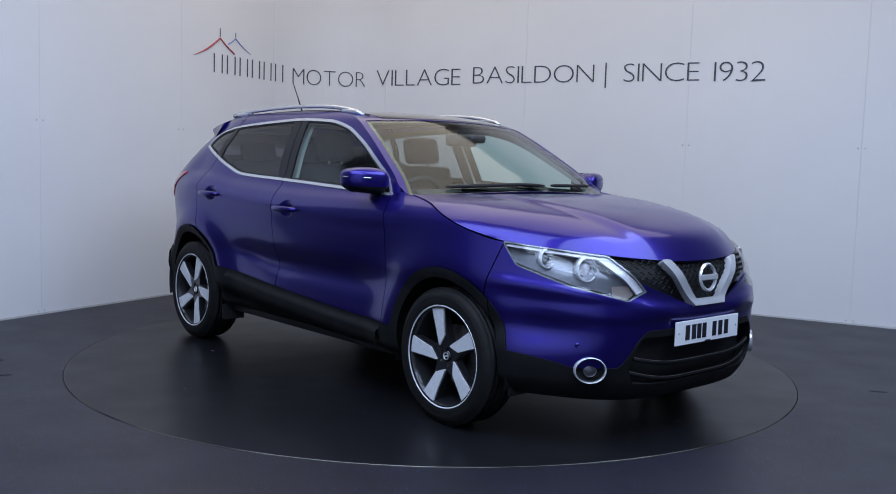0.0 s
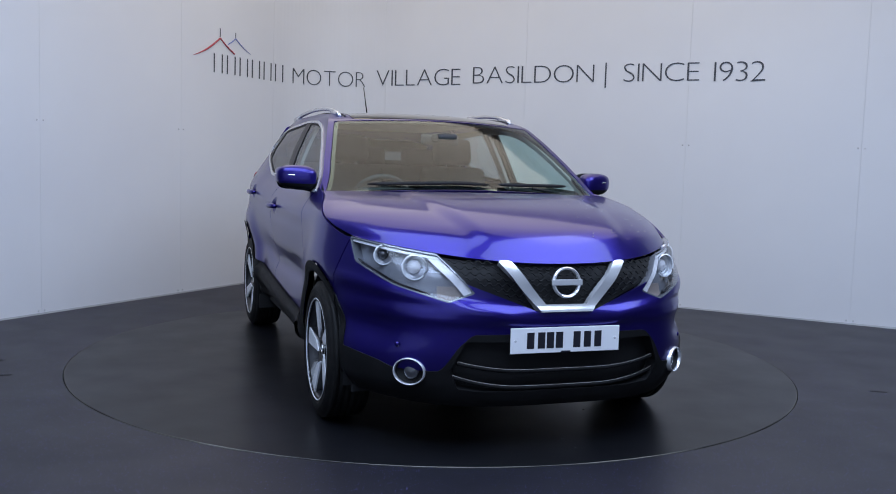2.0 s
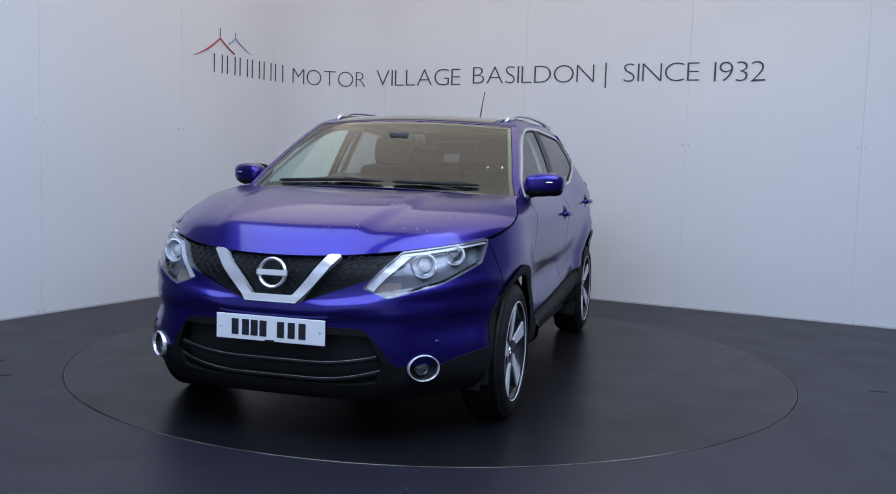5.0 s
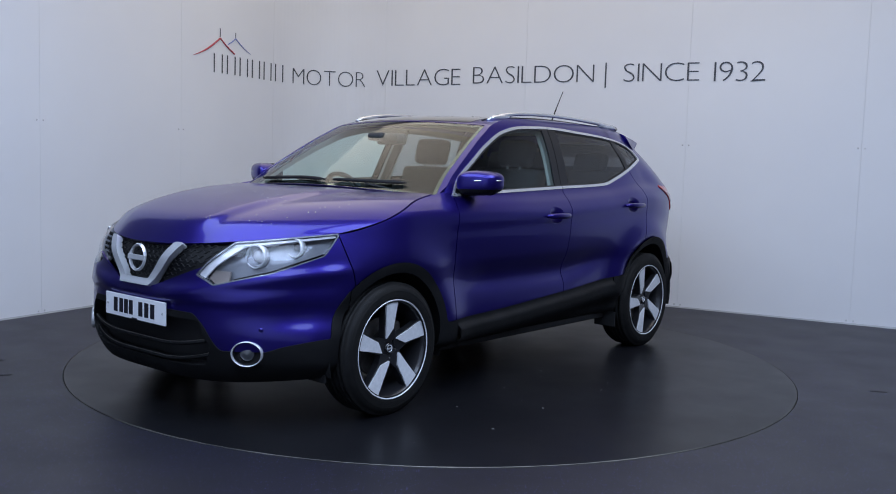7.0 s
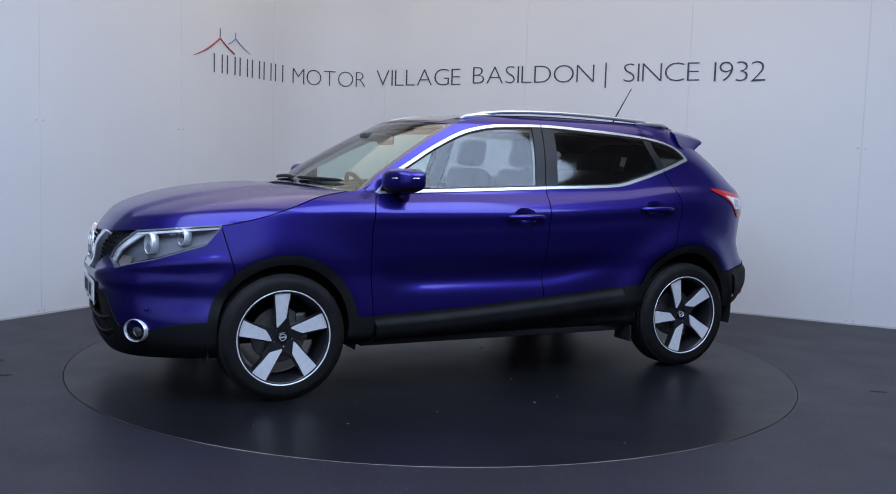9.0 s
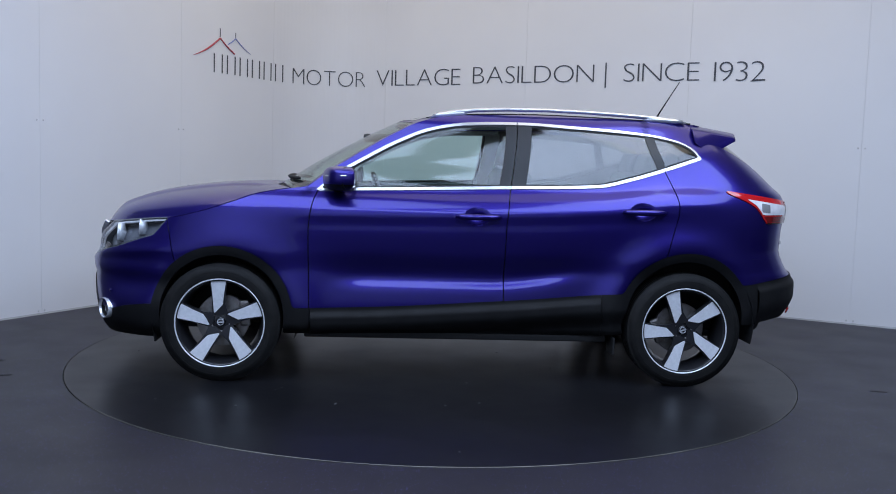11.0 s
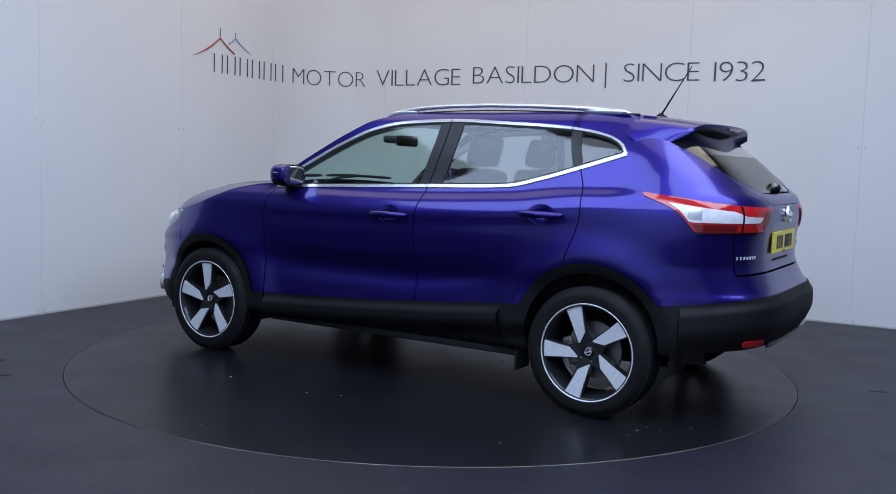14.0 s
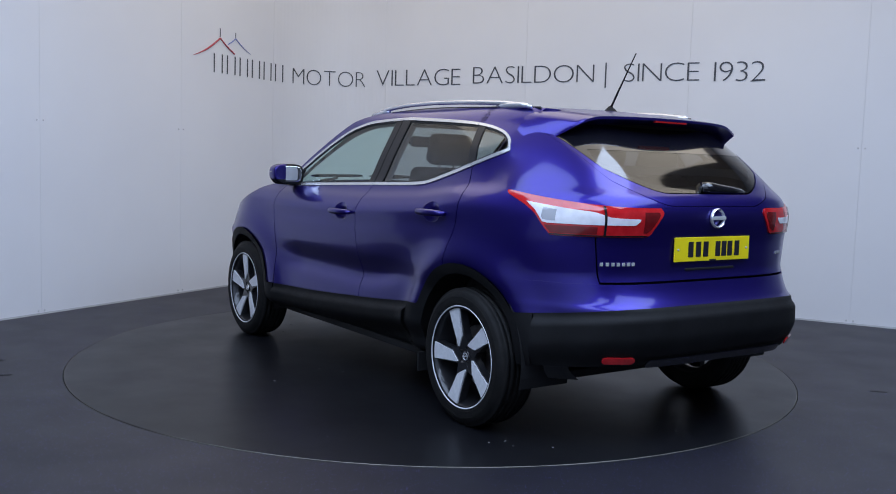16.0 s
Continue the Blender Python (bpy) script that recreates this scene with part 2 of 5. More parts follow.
def strip_mesh(s0, s1, z0, z1, front, back):
    n = int(math.ceil((s1 - s0) / 0.05)) if s1 > -HALF and s0 < HALF else 1
    ss = sorted({s0, s1, *[s0 + (s1 - s0) * k / n for k in range(n + 1)]})
    bm = bmesh.new()
    cols = [[bm.verts.new(on_wall(s, z, d)) for z, d in ((z0, front), (z1, front), (z1, back), (z0, back))] for s in ss]
    for a, b in zip(cols, cols[1:]):
        for k in range(4):
            bm.faces.new((a[k], b[k], b[(k + 1) % 4], a[(k + 1) % 4]))
    bm.faces.new(cols[0])
    bm.faces.new(cols[-1][::-1])
    return bm


SEAMS = [-4.3, -3.462, -1.97, -0.66, 0.66, 2.26, 3.853, 5.318, 6.8]
wall_back = tagged(part("wall_north", strip_mesh(SEAMS[0], SEAMS[-1], 0.0, WALL_TOP, -0.012, -0.12), WALL), "white panelled studio wall with a rounded corner", "wall", kind="structure")
for s0, s1 in zip(SEAMS, SEAMS[1:]):
    part("panel", strip_mesh(s0 + 0.0006, s1 - 0.0006, 0.012, WALL_TOP - 0.002, 0.0, -0.011), WALL, wall_back)
tagged(part("baseboard", strip_mesh(SEAMS[0], SEAMS[-1], 0.0, 0.010, 0.004, -0.011), SCREW), "thin white strip at the foot of the wall", "baseboard", kind="structure")
L_END, R_END = on_wall(-9.4, 0), on_wall(9.76, 0)


def unseen_wall(name, a, b, material, label):
    bm = bmesh.new()
    d = (b - a).normalized()
    n = Vector((d.y, -d.x, 0)) * 0.12
    prism_into(bm, [(0, 0), (1, 0), (1, 1), (0, 1)], lambda u, v, k: a.lerp(b, u) + n * k + Vector((0, 0, WALL_TOP * v)), 1.0)
    return tagged(part(name, bm, material), label, "wall", kind="structure")


NEAR = L_END + (R_END - on_wall(0, 0))
# unseen closing walls, added: pale brightens reflections, grey and charcoal darken them
unseen_wall("wall_south", L_END, NEAR, UNSEENPALE, "unseen pale grey wall that brightens reflections")
unseen_wall("wall_east", NEAR, R_END, UNSEENDARK, "unseen charcoal wall that darkens reflections")
unseen_wall("wall_west", on_wall(SEAMS[0], 0), L_END, UNSEENDARK, "unseen charcoal wall that darkens reflections")
unseen_wall("wall_northeast", R_END, on_wall(SEAMS[-1], 0), UNSEENGREY, "unseen grey wall that dims reflections")
R_TABLE = 2.2402
bm = bmesh.new()
inner = [bm.verts.new((R_TABLE * math.cos(2 * math.pi * k / 160), R_TABLE * math.sin(2 * math.pi * k / 160), 0)) for k in range(160)]
outer = [bm.verts.new((14 * math.cos(2 * math.pi * k / 160), 14 * math.sin(2 * math.pi * k / 160), 0)) for k in range(160)]
low = [bm.verts.new((v.co.x, v.co.y, -0.05)) for v in inner]
for k in range(160):
    j = (k + 1) % 160
    bm.faces.new((inner[k], outer[k], outer[j], inner[j]))
    bm.faces.new((inner[k], inner[j], low[j], low[k]))
tagged(part("floor", bm, FLOOR), "dark grey vinyl floor with blue flecks", "floor", kind="structure")
bm = box(0, 0, WALL_TOP + 0.05, 30, 30, 0.1)
tagged(part("ceiling", bm, CEIL), "warm beige ceiling board", "ceiling", kind="structure")
bm = box(0, 0, -0.1, 6, 6, 0.02)
tagged(part("pit_floor", bm, BLACK), "dark pit under the turntable", "pit", kind="structure")


def turntable():
    root = tagged(new("turntable"), "round dark vinyl turntable set flush in floor", "turntable")
    r = R_TABLE - 0.005
    part("deck", lathe([(0.0, 0.002), (r - 0.004, 0.002), (r, -0.002), (r, -0.06), (0.0, -0.06)], 160, "z"), DISC, root, smooth=False)
    part("edge_ring", lathe([(r - 0.004, 0.0015), (r - 0.002, 0.0030), (r + 0.0005, 0.001), (r + 0.0005, -0.03), (r - 0.004, -0.03)], 160, "z"), EDGE, root, "thin worn metal edge")
    bm = bmesh.new()
    rng = random.Random(5)
    for k in range(46):
        rad, ang = 2.15 * math.sqrt(rng.random()), rng.random() * 2 * math.pi
        s, n = rng.uniform(0.004, 0.016), rng.randint(4, 6)
        turn = rng.random() * 6
        pts = [(s * rng.uniform(0.3, 1) * math.cos(6.283 * i / n), 0.5 * s * rng.uniform(0.3, 1) * math.sin(6.283 * i / n)) for i in range(n)]
        c, d = math.cos(turn), math.sin(turn)
        prism_into(bm, pts, lambda u, v, h: Vector((rad * math.cos(ang) + c * u - d * v, rad * math.sin(ang) + d * u + c * v, 0.0021 + h)), 0.002)
    part("grit", bm, CHIP, root, "pale grit scattered on the deck")["kind"] = "stuff"
    return root


table = turntable()


def floor_stain(x, y, length, width, turn, seed):
    rng = random.Random(seed)
    bm = bmesh.new()
    n = 22
    pts = [(length * (0.75 + 0.4 * rng.random()) * math.cos(6.283 * i / n), width * (0.6 + 0.6 * rng.random()) * math.sin(6.283 * i / n)) for i in range(n)]
    prism_into(bm, pts, lambda u, v, h: Vector((u, v, h)), 0.001)
    ob = tagged(part("floor_stain", bm, STAIN), "dark scuffed stain on vinyl floor", "stain", group="floor stains")
    ob.matrix_world = pose(x, y, 0.0005, 0, 0, turn)


floor_stain(-2.66, -0.50, 0.10, 0.035, 8, 1)
floor_stain(-2.72, -0.62, 0.02, 0.012, 30, 2)
floor_stain(-2.42, -0.86, 0.07, 0.012, 15, 3)
floor_stain(2.62, -0.66, 0.05, 0.014, -10, 4)

# ---------------------------------------------------------------- wall lettering
def glyph_mesh(ch, cap, weight):
    cu = bpy.data.curves.new("glyph", "FONT")
    cu.body, cu.size, cu.offset, cu.extrude, cu.resolution_u = ch, cap / 0.69, weight, 0.002, 4
    ob = bpy.data.objects.new("glyph", cu)
    scene.collection.objects.link(ob)
    me = bpy.data.meshes.new_from_object(ob.evaluated_get(bpy.context.evaluated_depsgraph_get()))
    bpy.data.objects.remove(ob)
    return me


def wall_word(text, s0, s1, z, cap, label):
    root = tagged(new("wall_lettering"), label, "lettering")
    glyphs = [glyph_mesh(c, cap, -0.0062) for c in text]
    ext = [(min(v.co.x for v in g.vertices), max(v.co.x for v in g.vertices)) for g in glyphs]
    total = sum(b - a for a, b in ext)
    stretch = 1.0
    gap = (s1 - s0 - total) / max(1, len(text) - 1)
    if len(text) > 1:
        want = 0.028
        stretch = (s1 - s0 - want * (len(text) - 1)) / total
        gap = want
    s = s0
    for g, (a, b) in zip(glyphs, ext):
        for v in g.vertices:
            v.co = on_wall(s + (v.co.x - a) * stretch, z + v.co.y, 0.003 + v.co.z)
        link("letter", g, LETTER, root, smooth=False)
        s += (b - a) * stretch + gap
    return root


Z0, CAP = 2.05, 0.176
wall_word("MOTOR", -0.384, 0.425, Z0 - 0.012, CAP - 0.006, "dark grey word MOTOR in thin capitals on wall")
wall_word("VILLAGE", 0.55, 1.545, Z0 + 0.002, CAP, "dark grey word VILLAGE in thin capitals on wall")
wall_word("BASILDON", 1.687, 2.958, Z0 + 0.014, CAP, "dark grey word BASILDON in thin capitals on wall")
wall_word("SINCE", 3.246, 3.941, Z0 + 0.014, CAP, "dark grey word SINCE in thin capitals on wall")
wall_word("1932", 4.072, 4.511, Z0 + 0.006, CAP + 0.006, "dark grey year 1932 in thin numerals on wall")
tagged(part("divider_bar", strip_mesh(3.066, 3.078, 2.013, 2.247, 0.005, 0.0005), LETTER), "thin dark upright divider bar on wall", "lettering")
# the firm's name: plain upright bars of its size
name_bars = tagged(new("name_bars"), "plain dark grey bars standing for a name on wall", "lettering")
for k in range(6):
    c = -1.579 + 1.097 * (k + 0.5) / 6
    for side in (-0.055, 0.055):
        part("bar", strip_mesh(c + side - 0.006, c + side + 0.006, Z0 - 0.008, Z0 + 0.168, 0.005, 0.0005), LETTER, name_bars)


def wall_ribbon(pts, w, material, root, name):
    bm = bmesh.new()
    tube_into(bm, [on_wall(s, z, 0.004) for s, z in pts], w, 6)
    return part(name, bm, material, root)


def arc_pts(a, b, sag, n=10):
    return [(a[0] + (b[0] - a[0]) * t, a[1] + (b[1] - a[1]) * t - sag * math.sin(math.pi * t)) for t in [k / n for k in range(n + 1)]]


emblem = tagged(new("wall_emblem"), "thin red and blue twin peaked roof outline on wall", "wall emblem")
wall_ribbon(arc_pts((-1.821, 2.17), (-1.464, 2.365), 0.022), [0.002 + 0.006 * min(1, k / 5) for k in range(11)], LOGORED, emblem, "left_slope")
wall_ribbon(arc_pts((-1.464, 2.365), (-1.261, 2.241), 0.008), 0.007, LOGORED, emblem, "right_slope")
wall_ribbon([(-1.466, 2.375), (-1.466, 2.455)], 0.004, LETTER, emblem, "spire")
wall_ribbon(arc_pts((-1.352, 2.322), (-1.246, 2.389), 0.004), 0.005, LOGOBLUE, emblem, "left_slope")
wall_ribbon(arc_pts((-1.246, 2.389), (-1.016, 2.264), 0.012), [0.006 - 0.0004 * k for k in range(11)], LOGOBLUE, emblem, "right_slope")
wall_ribbon([(-1.247, 2.395), (-1.247, 2.443)], 0.003, LETTER, emblem, "spire")

# screw caps in pairs on either side of the panel joints
for s in (-3.462, -1.97, 3.853, 5.318):
    for z in (0.03, 1.49):
        for d in (-0.028, 0.028):
            p, n = wall_at(s + d)
            bm = lathe([(0.0, 0.004), (0.006, 0.003), (0.0075, 0.0)], 10, "z")
            o = tagged(part("screw_cap", bm, SCREW, smooth=True), "small pale screw cap on wall panel", "screw", group="wall screws")
            o.matrix_world = Matrix.Translation(on_wall(s + d, z, 0.0)) @ Vector((n.x, n.y, 0)).to_track_quat("Z", "Y").to_matrix().to_4x4()

# ---------------------------------------------------------------- the car: body surface
# Car space: x forward, y to its left, z up; the axle centres lie at x = 1.252 and -1.391.
FX, RX, HUBZ = 1.252, -1.391, 0.332
XMF, XMR = 1.1, -0.6
RN = 4.6
WIDTH = curve((0.15, 0.72), (0.22, 0.79), (0.32, 0.865), (0.44, 0.874), (0.50, 0.872), (0.62, 0.868), (0.75, 0.892), (0.93, 0.908), (0.975, 0.905),
              (1.035, 0.875), (1.09, 0.825), (1.3, 0.735), (1.45, 0.668), (1.50, 0.640), (1.54, 0.595), (1.585, 0.48))
WIDTH_BACK = curve((0.15, 0.72), (0.22, 0.79), (0.32, 0.865), (0.44, 0.874), (0.62, 0.868), (0.75, 0.890), (0.93, 0.908), (1.02, 0.900), (1.10, 0.878), (1.2, 0.836), (1.3, 0.778), (1.4, 0.714),
                   (1.45, 0.680), (1.50, 0.640), (1.54, 0.595), (1.585, 0.48))
NOSE = curve((0.15, 1.96), (0.21, 2.03), (0.25, 2.055), (0.33, 2.078), (0.45, 2.096), (0.56, 2.100), (0.597, 2.110), (0.625, 2.106), (0.66, 2.090), (0.70, 2.085), (0.76, 2.086),
             (0.84, 2.058), (0.92, 1.995), (1.0, 1.9), (1.1, 1.75), (1.6, 1.5))
NOSE_N = curve((0.15, 3.2), (0.36, 3.2), (0.6, 3.15), (0.75, 2.8), (0.9, 2.4), (1.0, 2.3))
TAIL = curve((0.15, -1.98), (0.3, -2.08), (0.38, -2.15), (0.46, -2.192), (0.53, -2.2), (0.64, -2.195), (0.665, -2.170), (0.74, -2.125), (0.8, -2.105), (0.9, -2.108),
             (1.05, -2.128), (1.12, -2.105), (1.17, -2.05), (1.3, -1.915), (1.45, -1.735), (1.585, -1.58))
SWAGE = curve((-1.6, 1.02), (-1.114, 1.006), (-0.6, 0.978), (-0.169, 0.964), (0.3, 0.955), (1.0, 0.948))
HAUNCH = curve((-2.2, 0.06), (-1.6, 0.075), (-1.3, 0.07), (-0.87, 0.03), (0.0, 0.0), (2.2, 0.0))


def sstep(a, b, x):
    t = np.clip((np.asarray(x, float) - a) / (b - a), 0, 1)
    return t * t * (3 - 2 * t)


def flare(x, z):
    out = 0.0
    for cx, cz, r, h, w in ((1.235, 0.335, 0.42, 0.044, 0.14), (-1.39, 0.36, 0.44, 0.042, 0.10)):
        out = out + h * np.exp(-((np.hypot(x - cx, z - cz) - r) / w) ** 2)
    # hollow of the lower doors between the wheels, its fold rising to the rear
    fold = 0.602 + 0.085 * sstep(-0.25, -1.0, x)
    d = z - fold
    out = out - 0.024 * np.exp(-(d / np.where(d > 0, 0.095, 0.050)) ** 2) * sstep(-1.0, -0.55, x) * (1 - sstep(0.42, 0.74, x))
    # swage line through the door handles
    swage = SWAGE(x)
    run = sstep(-1.45, -1.15, x) * (1 - sstep(0.62, 0.98, x))
    return out + run * (0.0065 * np.exp(-np.abs(z - swage) / 0.055) - 0.0035 * np.exp(-((z - swage + 0.05) / 0.035) ** 2))


def half_width(x, z):
    zz = z - HAUNCH(x) * sstep(0.8, 1.05, z) * (1 - sstep(1.3, 1.5, z))
    back = sstep(-1.42, -1.72, x)
    return WIDTH(zz) * (1 - back) + WIDTH_BACK(z) * back


def side_y(x, z):
    """Half-breadth of the body at x and z."""
    x, z = np.asarray(x, float), np.asarray(z, float)
    n = NOSE_N(z)
    tf = np.clip((x - XMF) / (NOSE(z) - XMF), 0, 1)
    tr = np.clip((XMR - x) / (XMR - TAIL(z)), 0, 1)
    return half_width(x, z) * (1 - tf ** n) ** (1 / n) * (1 - tr ** RN) ** (1 / RN) + flare(x, z) * (1 - tf ** 3)


def front_x(y, z):
    z = np.asarray(z, float)
    n = NOSE_N(z)
    return XMF + (NOSE(z) - XMF) * np.clip(1 - (np.abs(y) / (half_width(1.6, z))) ** n, 0, 1) ** (1 / n)


def rear_x(y, z):
    z = np.asarray(z, float)
    return XMR - (XMR - TAIL(z)) * np.clip(1 - (np.abs(y) / half_width(-2.0, z)) ** RN, 0, 1) ** (1 / RN)


SPINE = curve((1.2, 1.06), (1.08, 1.078), (1.0, 1.112), (0.8, 1.238), (0.6, 1.352), (0.4, 1.456), (0.25, 1.520), (0.1, 1.550), (-0.1, 1.565), (-0.5, 1.575), (-1.0, 1.565),
              (-1.4, 1.553), (-1.6, 1.522), (-1.95, 1.44))


def roof_z(x, y):
    y = np.asarray(y, float)
    return SPINE(x + 0.24 * y * y) - 0.06 * y * y


def spread(n_exp, length, width, count):
    """Angles that step evenly along a quarter of a superellipse."""
    p = np.linspace(0, 1, 4000) ** 2
    p = np.concatenate([p / 2, 1 - p[::-1] / 2]) * math.pi / 2
    x, y = length * np.cos(p) ** (2 / n_exp), width * np.sin(p) ** (2 / n_exp)
    s = np.concatenate([[0], np.cumsum(np.hypot(np.diff(x), np.diff(y)))])
    return np.interp(np.linspace(0, s[-1], count), s, p)


def shell_grid(nz, z0, z1, nf, nm, nr):
    zs = np.linspace(z0, z1, nz)
    pf, pr = spread(2.6, 0.95, 0.9, nf), spread(RN, 1.5, 0.88, nr)
    Z = np.repeat(zs[None, :], nf + nm + nr, 0)
    n = NOSE_N(zs)[None, :]
    xF = XMF + (NOSE(zs) - XMF)[None, :] * np.cos(pf)[:, None] ** (2 / n)
    yF = np.sin(pf)[:, None] ** (2 / n)
    xM = np.repeat(np.linspace(XMF, XMR, nm + 2)[1:-1, None], nz, 1)
    pr = pr[::-1]
    xR = XMR - (XMR - TAIL(zs))[None, :] * np.cos(pr)[:, None] ** (2 / RN)
    yR = np.sin(pr)[:, None] ** (2 / RN) + 0 * xR
    X = np.concatenate([xF, xM, xR])
    S = np.concatenate([yF, np.ones_like(xM), yR])
    fl = flare(X, Z) * np.clip(S, 0, 1) ** 3
    Y = half_width(X, Z) * S + fl
    Y[0], Y[-1] = 0, 0
    return X, Y, Z


def with_normals(X, Y, Z):
    P = np.stack([X, Y, Z], -1)
    du, dv = np.gradient(P, axis=0), np.gradient(P, axis=1)
    N = np.cross(du, dv)
    N /= np.linalg.norm(N, axis=-1, keepdims=True) + 1e-12
    return P, N


def orient(P, N, out):
    s = np.sign((N * out).sum(-1, keepdims=True))
    s[s == 0] = 1
    return P, N * s


X, Y, Z = shell_grid(136, 0.18, 1.585, 92, 70, 96)
P, N = with_normals(X, Y, Z)
OUT = np.stack([np.where(np.abs(X) > 1.2, X * 0.8, X * 0.05), Y, 0 * Z + 0.02], -1)
N[0, :, 1], N[-1, :, 1] = 0, 0
SHELL = orient(P, N, OUT)
# hollow cheek of the front bumper over the fog light
cheek = -0.028 * np.exp(-((Z - 0.535) / 0.070) ** 2 - ((Y - 0.80) / 0.14) ** 2) * sstep(1.35, 1.5, X)
# ridge that runs from under the grille out below the headlight
ridge_z = 0.612 + 0.19 * np.clip(Y - 0.25, 0, 1)
cheek = cheek + 0.013 * np.exp(-((Z - ridge_z) / 0.032) ** 2) * sstep(1.45, 1.65, X) * sstep(0.12, 0.32, Y)
P, N = with_normals(*np.moveaxis(SHELL[0] + SHELL[1] * cheek[..., None], -1, 0))
N[0, :, 1], N[-1, :, 1] = 0, 0
SHELL = orient(P, N, OUT)
gx, gy = np.meshgrid(np.linspace(1.10, -1.62, 150), np.linspace(0, 0.80, 48), indexing="ij")
P, N = with_normals(gx, gy, roof_z(gx, gy))
ROOF = orient(P, N, np.array([0, 0, 1.0]))

# hood: a patch between the nose edge, the wing edges and the cowl
LIP = lambda y: 0.835 + 0.073 * (np.abs(y) / 0.806) ** 2
SHUT = curve((1.7, 0.90), (1.553, 0.910), (1.377, 0.950), (1.188, 1.013), (1.058, 1.059), (0.80, 1.105))
HOODC = curve((0.0, 0.835), (0.025, 0.872), (0.08, 0.930), (0.2, 0.988), (0.4, 1.044), (0.7, 1.084), (1.0, 1.098))


def hood_point(q, v):
    lx, ly = front_x(0.806 * q, LIP(0.806 * q)), 0.806 * q
    sx = 1.553 + (0.875 - 1.553) * v
    lz = LIP(ly)
    cx = 1.025 - 0.12 * q * q
    sy = side_y(sx, SHUT(sx)) - 0.004
    x = lx + (cx - lx) * v
    edge = sx + 0 * q
    x = x + (edge - (front_x(0.806, LIP(0.806)) + (0.895 - front_x(0.806, LIP(0.806))) * v)) * q ** 2
    y = sy * q
    y = y * (1 - (1 - v) ** 6) + ly * (1 - v) ** 6
    ez = SHUT(sx)
    z = HOODC(v) + (ez - HOODC(v)) * q ** 4
    z = z + (lz - (HOODC(0.0) + (SHUT(1.553) - HOODC(0.0)) * q ** 4)) * (1 - v) ** 5
    crease = 0.42 + 0.16 * v
    z = z + 0.014 * (sstep(0.0, 0.12, v)) * (1 - sstep(0.85, 1.0, v)) * (1 - sstep(crease - 0.06, crease + 0.05, q))
    return x, y, z


q, v = np.meshgrid(np.linspace(0, 1, 44), np.linspace(0, 1, 60), indexing="ij")
P, N = with_normals(*hood_point(q, v))
HOOD = orient(P, N, np.array([0.05, 0, 1.0]))


